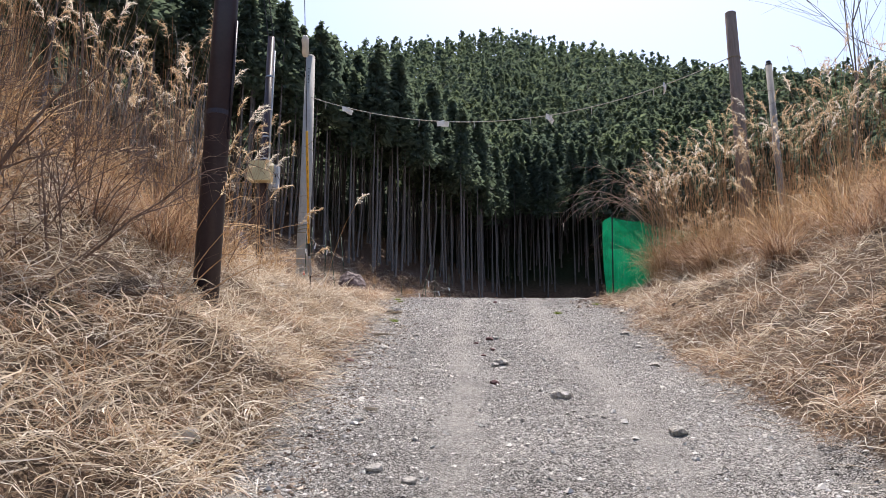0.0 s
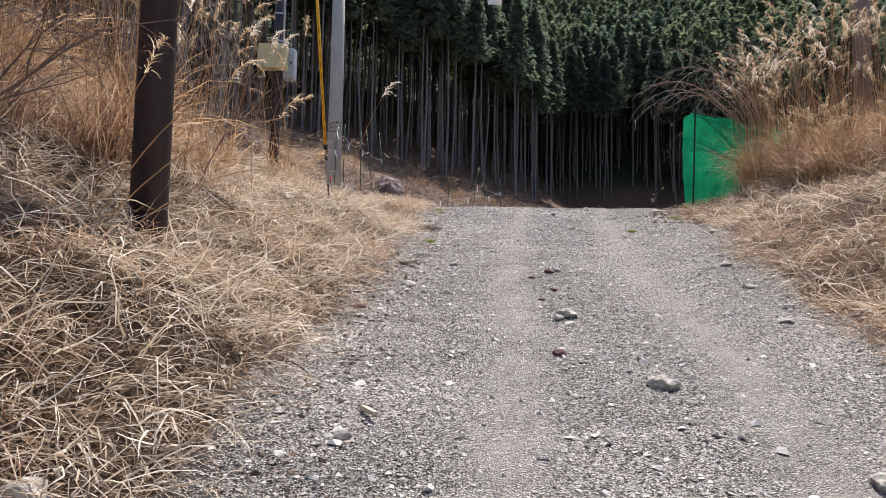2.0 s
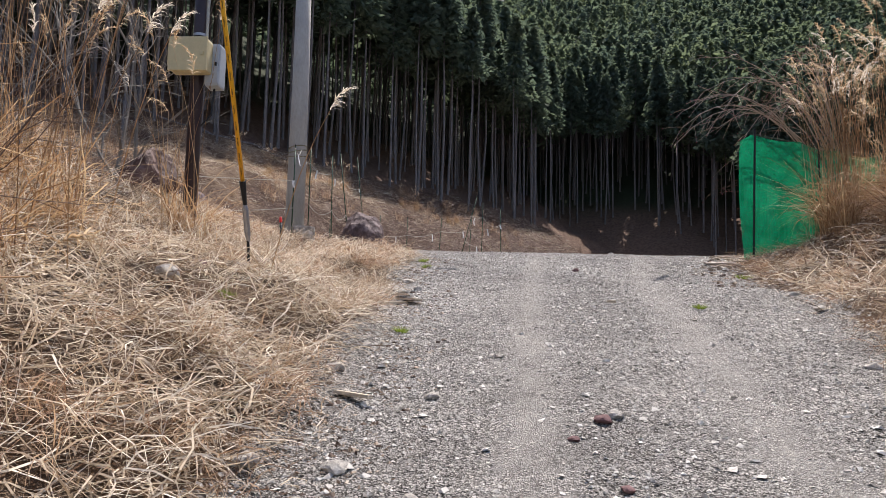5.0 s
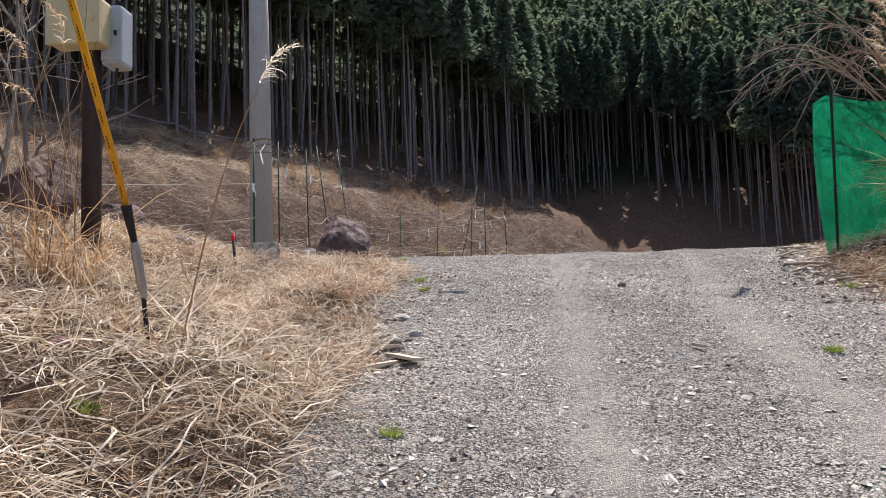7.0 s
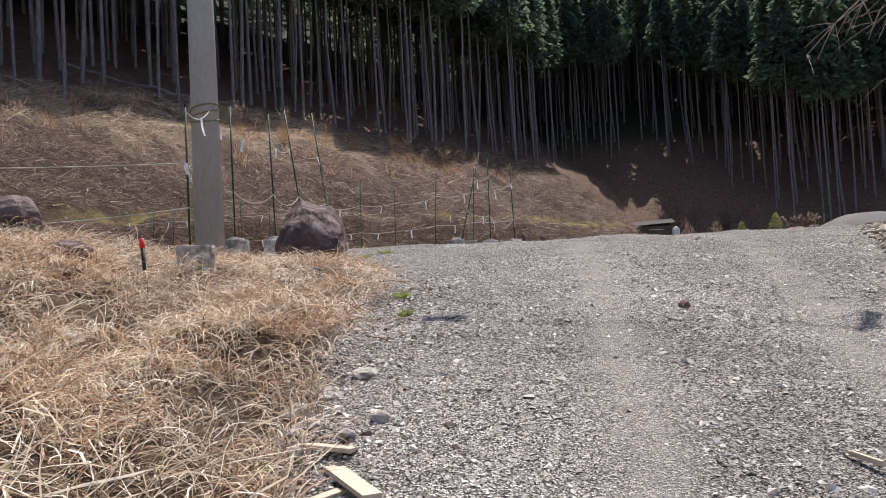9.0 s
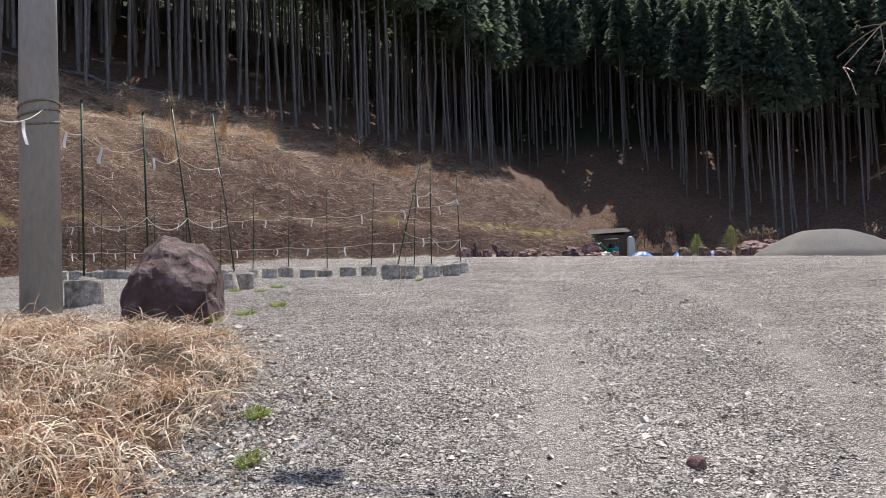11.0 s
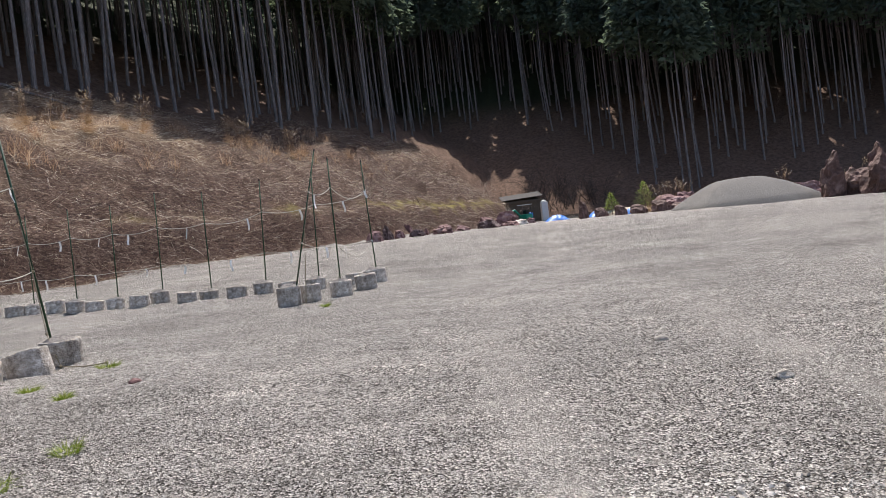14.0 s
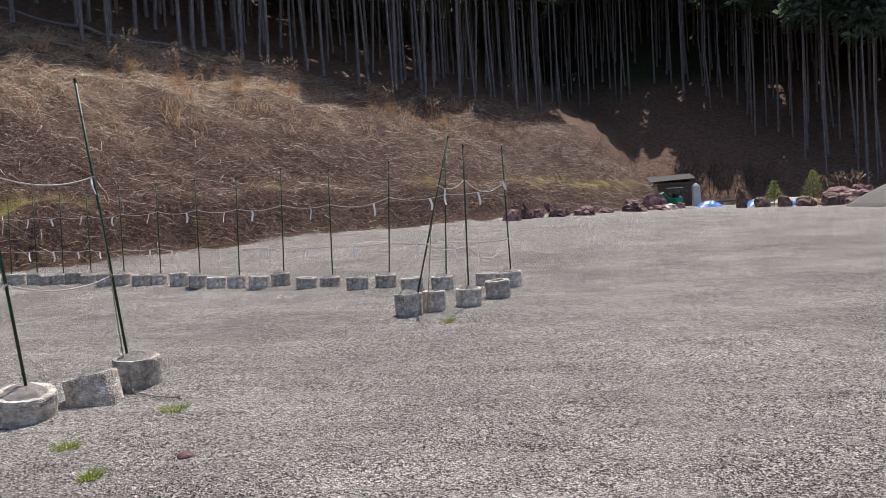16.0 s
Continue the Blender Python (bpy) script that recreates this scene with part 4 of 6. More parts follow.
def fences():
    # front line, from the stump past the concrete pole to the gap
    core(-2.82, 16.75, 1, label="brown-stained concrete cylinder sunk in dry grass", scale=(0.95, 0.95, 1.15))
    f = [garden_stake(Vector(seat(-3.27, 17.7)), 0.12, 1.62, (0.3, 0), "thin dark green garden stake pushed into dry grass"),
         core(-3.5, 19.65, 2, 1.95), core(-3.26, 20.6, 3, 1.98, (-1, 0)),
         core(-3.12, 21.59, 4, 2.25, (-7, 0), (9, -6), (1.12, 1.12, 0.85), offset=(0.05, 0)), core(-2.83, 22.58, 6, 2.4, (-6.8, 0), (0, 3), (1.03, 1.03, 0.98), offset=(-0.05, 0))]
    core(-2.89, 22.05, 5, tilt=(10, 8), scale=(1.08, 1.08, 0.88), label="tilted concrete cylinder beside the rope fence")
    pole_tie = Vector((-3.5, 18.96, 6.28))
    left = Vector((-9.4, 17.6, 5.85))
    fence_rope([f[0](1.58), pole_tie, f[1](1.64), f[2](1.62), f[3](1.65), f[4](1.66)], 0.09, 1)
    fence_rope([f[1](0.85), f[2](0.85), f[3](0.9), f[4](0.88)], 0.1, 2, strips=False)
    fence_rope([left, f[0](1.05)], 0.012, 3)
    fence_rope([left - Vector((0, 0, 0.5)), f[0](0.6)], 0.04, 4, strips=False)
    foot = f[4](0.3)
    fence_rope([f[4](1.65), f[4](0.88) + Vector((0, -0.02, 0)), foot + Vector((0.0, -0.06, 0))], 0.015, 5, M_TIGER, False)
    fence_rope([foot + Vector((0.0, -0.06, 0)), Vector((-2.75, 22.32, height(-2.75, 22.32) + 0.02)), Vector((-2.25, 22.0, height(-2.25, 22.0) + 0.02))], 0.02, 6, M_TIGER, False)
    # corner beside the gap
    a = core(-1.05, 25.66, 8, 2.05, (14, 3), offset=(0.05, 0.0), scale=(0.95, 0.95, 1.1), label="tall brown concrete cylinder holding a leaning stake")
    core(-0.78, 26.0, 9, scale=(0.8, 0.8, 1.0))
    b = core(-0.37, 26.31, 10, 1.98, (0.8, 0), scale=(0.95, 0.95, 0.95), label="whitish concrete cylinder with a stake")
    core(0.0, 26.95, 11, tilt=(-4, 3), scale=(0.95, 0.95, 0.95), label="pale concrete cylinder standing on gravel")
    core(-0.2, 28.55, 13, scale=(0.9, 0.9, 0.8))
    c = core(0.16, 28.0, 12, 2.03, (-1.3, 0), tilt=(0, 4), scale=(1.12, 1.12, 0.95), offset=(0.03, 0))
    fence_rope([a(1.5), b(1.58), c(1.56)], 0.12, 7)
    fence_rope([a(0.82), b(0.75), c(0.72)], 0.09, 8)
    fence_rope([a(1.7), a(1.0) + Vector((0.01, -0.02, 0)), a(0.3) + Vector((0.1, -0.1, -0.25))], 0.02, 9, M_TIGER, False)
    # back row: place, height of the stake, its lean
    row = ((-0.84, 28.12, 1.95, 2.6), (-1.29, 28.11, 0, 0), (-1.8, 28.77, 1.96, 3.1), (-2.24, 28.62, 0, 0), (-2.88, 29.5, 1.97, 1.1), (-3.23, 29.27, 0, 0), (-3.86, 29.95, 2.05, 1.9), (-4.18, 29.66, 0, 0),
           (-4.74, 30.14, 1.95, 1.9), (-5.15, 30.21, 0, 0), (-5.58, 30.42, 1.95, 0.8), (-5.99, 30.55, 0, 0), (-6.65, 31.1, 1.93, 0.9), (-6.91, 30.91, 0, 0), (-7.6, 31.5, 1.95, 0.5), (-7.93, 31.46, 0, 0), (-8.55, 31.95, 1.88, 0.7), (-8.92, 32.0, 0, 0),
           (-9.31, 32.2, 1.87, 1.7), (-9.68, 32.3, 0, 0), (-10.02, 32.4, 1.85, 1.2), (-10.48, 32.5, 0, 0), (-10.74, 32.6, 1.82, 1.6), (-11.2, 32.7, 0, 0), (-11.6, 32.8, 1.81, 1.2))
    ties = [c]
    for i, (x, y, s, lean) in enumerate(row):
        t = core(x, y, 20 + i, s, (lean, 0), (random.Random(i).uniform(-4, 4), random.Random(i + 50).uniform(-4, 4)), (0.98, 0.98, random.Random(i + 9).uniform(0.78, 0.98)),
                 label="white-topped concrete cylinder standing on gravel" if i == 7 else "", offset=(0.05, 0) if s else (0, 0))
        if t:
            ties.append(t)
    fence_rope([ties[0](1.5)] + [t(1.42) for t in ties[1:]], 0.05, 10)
    fence_rope([t(0.7) for t in ties], 0.03, 11)


fences()


def red_marker():
    at = seat(-2.98, 16.1)
    m = thing("marker_peg", at, "black peg with a red cap stuck in dry grass", "marker")
    part("peg", tube([(0.02, 0, -0.1), (0, 0, 0.28)], [0.013, 0.017], 10), M_BLACK, m, smooth=True)
    part("cap", tube([(0, 0, 0.27), (-0.004, 0, 0.3), (-0.006, 0, 0.35)], [0.02, 0.021, 0.016], 12), M_RED, m, "red plastic cap", smooth=True)


red_marker()


def board(x, y, l, w, rz, seed):
    rnd = random.Random(seed)
    bm = bmesh.new()
    box(w, l, 0.022, (0, 0, 0), 0.004, bm)
    for v in bm.verts:
        if v.co.y > l * 0.45:
            v.co.y += rnd.uniform(-0.07, 0.05)
        v.co.x += 0.2 * w * math.sin(v.co.y * 6 + seed)
    o = part("broken_board", bm, M_WEATHER)
    o.location, o.rotation_euler = (x, y, height(x, y) + 0.03), (0.05, 0.06, radians(rz))
    tagged(o, "split weathered grey board lying on gravel", "board", "broken boards")


board(-0.84, 13.42, 0.42, 0.085, 35, 1)
board(-0.98, 13.3, 0.3, 0.05, -40, 2)
board(-1.0, 13.75, 0.24, 0.06, 70, 3)
board(1.19, 13.45, 0.14, 0.02, 20, 4)
board(-0.5, 6.3, 0.16, 0.025, 30, 5)
board(-0.8, 10.35, 0.26, 0.05, 60, 6)


# ---------- the far end of the yard ----------
BANK_ROCKS = ((0.51, 50.0, 0.32, 0.31), (1.19, 52.0, 0.3, 0.38), (1.86, 53.5, 0.27, 0.25), (2.47, 56.0, 0.22, 0.3), (2.72, 53.5, 0.34, 0.21), (3.51, 57.0, 0.18, 0.24), (4.31, 56.0, 0.47, 0.28),
              (5.99, 62.0, 0.3, 0.16), (5.76, 58.5, 0.37, 0.19), (8.06, 64.0, 0.57, 0.44), (7.65, 60.5, 0.56, 0.3), (9.75, 66.0, 0.7, 0.56), (9.39, 63.0, 0.52, 0.18), (10.24, 64.0, 0.49, 0.22), (11.45, 66.0, 0.26, 0.24))
for i, (x, y, w, h) in enumerate(BANK_ROCKS):
    boulder("boulder", (x, y), (w, w * 0.85, h), 200 + i, M_PALEROCK if i == 13 else (M_REDROCK, M_ROCK)[i % 3 == 1], "pale rounded boulder among red rocks" if i == 13 else "reddish-brown broken boulder at the foot of the bank", "boulder", "boulders along the bank", i * 50, 4, 0.85, 0.18, SPIRE if i in (1, 5) else BOULDER)
for i, (x, y, w, h) in enumerate(((14.03, 62.0, 0.27, 0.64), (15.21, 62.0, 0.39, 0.36), (16.48, 62.0, 0.37, 0.39), (17.48, 61.5, 0.5, 0.35), (18.77, 61.0, 0.53, 0.44), (20.05, 61.0, 0.58, 0.26))):
    boulder("boulder", (x, y), (w, w * 0.8, h), 240 + i, M_DARKROCK, "upright dark stone slab at the yard edge" if i == 0 else "dark brown squarish boulder at the yard edge", "boulder", "" if i == 0 else "dark boulders at the yard edge", i * 37 % 40, 4, 0.5, 0.1, BOULDER)
for i, (x, y, w, h) in enumerate(((20.4, 63.5, 1.0, 0.6), (22.0, 64.5, 0.9, 0.65), (23.6, 59.0, 0.9, 0.5), (25.9, 57.2, 1.0, 0.55), (25.0, 53.0, 0.72, 1.15), (26.0, 52.6, 0.7, 0.8), (26.6, 51.2, 1.0, 1.3), (28.6, 49.4, 1.3, 0.9), (31.0, 47.0, 1.3, 0.9))):
    boulder("boulder", (x, y), (w, w * 0.8, h), 260 + i, (M_REDROCK, M_DARKROCK)[i > 3], "big jagged red-brown rock beside the gravel heap", "boulder", "rocks beside the heap", i * 61, 4, 0.9, 0.1, SPIRE if i in (4, 6, 8) else BOULDER)


def gravel_heap():
    cx, cy = 21.3, 55.9
    bm = bmesh.new()
    n, rings = 48, []
    for k in range(15):
        t = k / 14
        ring = []
        for i in range(n):
            a = 2 * math.pi * i / n
            rx, ry = (4.1 if math.cos(a) < 0 else 4.8), 3.4
            s = 1 + 0.06 * math.sin(3 * a + 1) + 0.03 * math.sin(7 * a)
            x, y = cx + rx * (1 - t) * s * math.cos(a), cy + ry * (1 - t) * s * math.sin(a)
            h = 1.5 * (1 - (1 - min(1.0, 1.35 * t)) ** 1.3) + 0.05 * noise.noise(Vector((x, y, 0)))
            ring.append(bm.verts.new((x - cx, y - cy, h - (0.25 if k == 0 else 0))))
        rings.append(ring)
    for a, b in zip(rings, rings[1:]):
        for i in range(n):
            bm.faces.new((a[i], a[(i + 1) % n], b[(i + 1) % n], b[i]))
    bmesh.ops.remove_doubles(bm, verts=rings[-1], dist=0.05)
    o = part("gravel_heap", bm, M_PILE, smooth=True)
    o.location = (cx, cy, height(cx, cy))
    tagged(o, "smooth heap of fine grey gravel on the yard", "gravel heap")


gravel_heap()


def shed():
    x, y = 13.1, 76.0
    s = thing("shed", seat(x, y), "small open-fronted dark timber shed with a grey tin roof", "shed", rz=-6)
    s.scale = (1.12, 1.0, 1.14)
    part("back_wall", box(2.5, 0.06, 2.0, (0, 1.0, 1.0)), M_SHEDWALL, s)
    for k in (-1, 1):
        bm = bmesh.new()
        for j in range(10):
            box(0.03, 0.19, 1.5 + 0.05 * j, (k * 1.22 + 0.006 * (j % 2), -0.95 + 0.205 * j, 0.75 + 0.025 * j), 0, bm)
        part("side_wall", bm, M_SHEDWALL, s)
    for j in range(11):
        part("board", box(0.2, 0.03, 1.45, (-1.05 + 0.21 * j, -0.93 + 0.006 * (j % 2), 0.72)), M_SHEDWALL, s)
    for px in (-1.15, -0.1, 1.15):
        part("post", box(0.09, 0.09, 1.5, (px, -0.98, 0.75)), M_SHEDWALL, s)
    for j in range(26):
        bm = box(0.105, 2.6, 0.02, (-1.42 + 0.113 * j, 0, 1.86 + 0.004 * j + 0.012 * (j % 2)), 0, None, Euler((radians(9), radians(-4), 0)).to_matrix())
        part("roof_sheet", bm, M_TIN, s)
    part("fascia", box(2.95, 0.04, 0.12, (0, -1.24, 1.5)), M_SHEDWALL, s)
    t = thing("storage_tank", seat(14.23, 73.0), "pale grey upright tank beside the shed", "tank")
    part("body", box(0.52, 0.5, 1.3, (0, 0, 0.66), 0.05), M_TANK, t)
    t.scale = (1.0, 1.0, 1.15)
    part("lid", tube([(0, 0, 1.31), (0, 0, 1.38), (0, 0, 1.44)], [0.2, 0.18, 0.06], 14), M_TANK, t)


shed()


def mini_excavator():
    e = thing("mini_excavator", seat(12.0, 70.0), "small green excavator with a white canopy", "excavator", rz=-50)
    for k in (-1, 1):
        bm = box(0.22, 1.2, 0.32, (k * 0.4, 0, 0.18), 0.12)
        part("track", bm, M_TYRE, e, "black rubber track")
    part("body", box(0.85, 0.95, 0.42, (0, 0.1, 0.6), 0.08), M_GREEN, e)
    part("counterweight", box(0.8, 0.3, 0.45, (0, 0.55, 0.68), 0.1), M_BLUE, e)
    part("seat", box(0.4, 0.4, 0.45, (0, 0.15, 0.95), 0.06), M_BLACK, e)
    part("boom", tube([(-0.2, -0.4, 0.7), (-0.35, -1.0, 1.25), (-0.5, -1.7, 1.05)], [0.09, 0.1, 0.07], 6), M_GREEN, e)
    part("arm", tube([(-0.5, -1.7, 1.1), (-0.6, -1.95, 0.35)], [0.07, 0.06], 6), M_GREEN, e)
    part("bucket", box(0.35, 0.3, 0.3, (-0.6, -1.95, 0.2), 0.06), M_TYRE, e.children[-1])
    for sx in (-0.38, 0.38):
        part("canopy_post", tube([(sx, 0.5, 0.8), (sx, 0.4, 1.62)], 0.022, 6), M_BLACK, e)
    part("canopy", box(0.95, 1.0, 0.05, (0, 0.1, 1.65), 0.02), M_GREYBOX, e, "pale canopy roof")
    e.scale = (0.82, 0.82, 0.82)


mini_excavator()


def sheet_heap(name, at, size, seed, mat, label, cat):
    bm = bmesh.new()
    n = 18
    g = [[bm.verts.new(((i / n - 0.5) * size[0], (j / n - 0.5) * size[1], max(-0.05, size[2] * (1 - (2 * i / n - 1) ** 2) * (1 - (2 * j / n - 1) ** 2) * (1 + 0.45 * noise.noise(Vector((i * 0.45, j * 0.45, seed)))) - 0.02))) for j in range(n + 1)] for i in range(n + 1)]
    for i in range(n):
        for j in range(n):
            bm.faces.new((g[i][j], g[i + 1][j], g[i + 1][j + 1], g[i][j + 1]))
    o = part(name, bm, mat, smooth=True)
    o.location = seat(*at)
    tagged(o, label, cat)


sheet_heap("tarpaulin", (14.6, 71.0), (1.9, 1.4, 0.42), 1, M_BLUE, "crumpled bright blue tarpaulin over a heap", "tarpaulin")
sheet_heap("tarpaulin", (16.8, 68.0), (1.4, 1.2, 0.4), 2, M_BLUE, "blue tarpaulin spread over stored material", "tarpaulin")
sheet_heap("tarpaulin", (18.5, 66.0), (0.9, 0.9, 0.4), 3, M_BLUE, "small blue tarpaulin between dark boulders", "tarpaulin")
sheet_heap("sand_heap", (20.8, 72.0), (4.2, 2.4, 0.5), 4, M_SAND, "low heap of pale yellow sand", "sand heap")


def plank_stack(x, y, n, l, mat, label, rz):
    s = thing("plank_stack", seat(x, y), label, "plank stack", rz=rz)
    rnd = random.Random(n)
    for i in range(n):
        o = part("plank", box(l, 0.2, 0.045, (rnd.uniform(-0.1, 0.1), 0.22 * (i % 4), 0.03 + 0.06 * (i // 4)), 0.006), mat, s)


plank_stack(17.5, 66.4, 12, 1.3, M_WEATHER, "stack of pale sawn planks at the yard edge", 5)
plank_stack(17.0, 75.5, 24, 3.4, M_SHEDWALL, "stack of dark old planks beside the shed", 3)


# ---------- plants ----------
def blade_arrays(rng, x, y, z, length, width, az, lift, curl, segs=4, twist=0.0):
    """Curved tapering ribbons: a start, a heading, a lift angle that bends over along the blade."""
    n = len(x)
    p = np.stack([x, y, z], 1)
    pts, ang = [p], lift.copy()
    a = az.copy()
    for k in range(segs):
        d = np.stack([np.cos(a) * np.cos(ang), np.sin(a) * np.cos(ang), np.sin(ang)], 1)
        p = p + d * (length / segs)[:, None]
        pts.append(p)
        ang = ang - curl / segs * rng.uniform(0.6, 1.4, n)
        a = a + twist * rng.normal(0, 1, n)
    pts = np.stack(pts, 1)
    roll = rng.uniform(-0.9, 0.9, n)
    side = np.stack([-np.sin(az) * np.cos(roll), np.cos(az) * np.cos(roll), np.sin(roll)], 1)
    taper = np.array([0.8, 1.0, 0.9, 0.6, 0.12])[: segs + 1] if segs == 4 else np.linspace(1, 0.15, segs + 1)
    off = side[:, None, :] * (width[:, None] * taper)[..., None] / 2
    v = np.stack([pts - off, pts + off], 2).reshape(-1, 3)
    i = (np.arange(n) * 2 * (segs + 1))[:, None] + 2 * np.arange(segs)
    f = np.stack([i, i + 1, i + 3, i + 2], -1).reshape(-1, 4)
    return v, f


def stuff(name, v, f, mat, label, cat):
    tagged(new(name, mesh_from(name, v, f, mat, True)), label, cat, kind="stuff")


def bank_spots(rng, n, side, y0, y1, near=0.0, reach=5.0, power=1.4):
    y = y0 + (y1 - y0) * rng.random(n)
    e = near + reach * rng.random(n) ** power
    x = np.interp(y, LEFT_Y, LEFT_X) - e if side < 0 else np.interp(y, RIGHT_Y, RIGHT_X) + e
    return x, y


def bank_grass():
    rng = np.random.default_rng(11)
    jobs = []
    for side in (-1, 1):
        y1 = 18.4 if side < 0 else 18.6
        many = 1.0 if side < 0 else 0.8
        down = 0.0 if side < 0 else math.pi
        # flattened straw, combed downhill
        n = int(34000 * many)
        x, y = bank_spots(rng, n, side, 2.0, y1, -0.12, 5.2)
        h = n if side < 0 else n // 3
        for which, q in ((0, slice(0, h)), (3, slice(h, n))):
            m = len(x[q])
            jobs.append((which, x[q], y[q], rng.uniform(0.12, 0.45, m), rng.uniform(0.003, 0.007, m), down + rng.normal(-0.3, 2.0, m), rng.uniform(-0.2, 0.6, m), rng.uniform(0.0, 1.8, m), 0.45))
        # broad pale blades on top
        n = 27000 if side < 0 else 11000
        x, y = bank_spots(rng, n, side, 2.0, 13.5 if side < 0 else 16.0, 0.2, 4.4, 1.2)
        jobs.append((2, x, y, rng.uniform(0.12, 0.6, n), rng.uniform(0.004, 0.012, n), down + rng.normal(-0.4, 2.4, n), rng.uniform(-0.2, 0.8, n), rng.uniform(-0.8, 2.4, n), 0.6))
        # rust tufts: blades in clumps
        c = int(300 * (1.0 if side < 0 else 0.9))
        cx, cy = bank_spots(rng, c, side, 4.0 if side < 0 else 5.0, y1, 0.0, 3.8, 1.2)
        k = 46
        x = np.repeat(cx, k) + rng.normal(0, 0.07, c * k)
        y = np.repeat(cy, k) + rng.normal(0, 0.07, c * k)
        az = rng.uniform(0, 2 * np.pi, c * k)
        jobs.append((1, x, y, rng.uniform(0.14, 0.4, c * k) * np.repeat(rng.uniform(0.6, 1.15, c), k), rng.uniform(0.003, 0.006, c * k), az, rng.uniform(0.2, 1.3, c * k), rng.uniform(0.8, 2.6, c * k), 0.15))
    # thin straw further up the slopes
    for side in (-1, 1):
        n = 11000
        x, y = bank_spots(rng, n, side, -9.0, 17.0, 0.0, 13.0, 1.0)
        jobs.append((3 if side > 0 else 0, x, y, rng.uniform(0.2, 0.5, n), rng.uniform(0.004, 0.01, n), rng.normal(0, 2.2, n), rng.uniform(-0.2, 0.8, n), rng.uniform(0, 2, n), 0.4))
    # the tongue of grass before the boulder is thick with rust and straw tufts
    c = 420
    cy = rng.uniform(13.2, 18.1, c)
    cx = np.interp(cy, LEFT_Y, LEFT_X) - 0.05 - 3.0 * rng.random(c)
    k = 60
    x, y = np.repeat(cx, k) + rng.normal(0, 0.08, c * k), np.repeat(cy, k) + rng.normal(0, 0.08, c * k)
    sort = np.digitize(rng.random(c), (0.36, 0.6))
    for which in (0, 1, 2):
        m = np.repeat(sort == which, k)
        q = int(m.sum())
        jobs.append((which, x[m], y[m], rng.uniform(0.1, 0.3, q) * (1 - 0.45 * step(16.8, 17.8, y[m])), rng.uniform(0.004, 0.008, q), rng.uniform(0, 6.28, q), rng.uniform(0.4, 1.3, q), rng.uniform(1.0, 2.8, q), 0.2))
    for which, name, mat, label in ((0, "straw", M_STRAW, "tangled pale dry straw flattened over the banks"), (1, "dry_grass", M_RUST, "tufts of rust-brown dry grass on the banks"), (3, "bank_litter", M_LITTER, "brown dead grass and leaf litter on the steep bank"), (2, "fallen_straw", M_PALE, "broad bleached straw blades fallen across the banks")):
        vs, fs, off = [], [], 0
        for w, x, y, ln, wd, az, lift, curl, tw in jobs:
            if w != which:
                continue
            z, m = terrain(x, y)
            keep = m["gravel"] < rng.uniform(0.15, 0.95, len(x)) + (ln < 0.4) * 0.1
            keep &= rng.random(len(x)) < 0.82 + 0.85 * rough(x, y, 0.55, 81)
            v, f = blade_arrays(rng, x[keep], y[keep], z[keep] + rng.uniform(-0.01, 0.07, keep.sum()), ln[keep], wd[keep], az[keep], lift[keep], curl[keep], 4, tw)
            vs.append(v)
            fs.append(f + off)
            off += len(v)
        stuff(name, np.concatenate(vs), np.concatenate(fs), mat, label, "grass")


bank_grass()


def hill_grass():
    rng = np.random.default_rng(12)
    n = 92000
    s = rng.uniform(-22, 54, n)
    u = 14.0 * rng.random(n) ** 1.1 + 0.1
    x, y = FOOT[0] + ALONG[0] * s + UPHILL[0] * u, FOOT[1] + ALONG[1] * s + UPHILL[1] * u
    z, m = terrain(x, y)
    pale = (m["brow"] * (1 - step(14, 30, s)) * (0.35 + lattice(x / 2.5, y / 2.5, 77)) > 0.36) | (rng.random(n) < 0.14)
    bare = (m["moss"] > 0.15) & (rng.random(n) < 0.85)
    pale &= ~bare
    down = math.atan2(-UPHILL[1], -UPHILL[0])
    az = down + rng.normal(0.25, 0.6, n)
    ln, wd = rng.uniform(0.25, 0.8, n), rng.uniform(0.007, 0.018, n)
    lift, curl = rng.uniform(-0.6, 0.4, n), rng.uniform(0.0, 0.6, n)
    for pick, mat, name, label in ((pale, M_STRAW, "hill_straw", "pale dry grass lying on the brow of the bank"), (~pale & ~bare, M_FERN, "dead_bracken", "dark reddish dead bracken matted on the bank")):
        v, f = blade_arrays(rng, x[pick], y[pick], z[pick] + 0.04, ln[pick], wd[pick], az[pick], lift[pick], curl[pick], 3, 0.2)
        stuff(name, v, f, mat, label, "grass")
    # rust tufts standing on the brow
    c, k = 130, 40
    s, u = rng.uniform(-20, 36, c), rng.uniform(5.0, 12.5, c)
    cx, cy = FOOT[0] + ALONG[0] * s + UPHILL[0] * u, FOOT[1] + ALONG[1] * s + UPHILL[1] * u
    x, y = np.repeat(cx, k) + rng.normal(0, 0.16, c * k), np.repeat(cy, k) + rng.normal(0, 0.16, c * k)
    z = terrain(x, y)[0]
    v, f = blade_arrays(rng, x, y, z, rng.uniform(0.4, 1.0, c * k), rng.uniform(0.01, 0.02, c * k), rng.uniform(0, 6.28, c * k), rng.uniform(0.8, 1.5, c * k), rng.uniform(0.2, 1.2, c * k), 3)
    stuff("hill_tufts", v, f, M_RUST, "rust-brown grass tufts standing on the brow", "grass")


hill_grass()


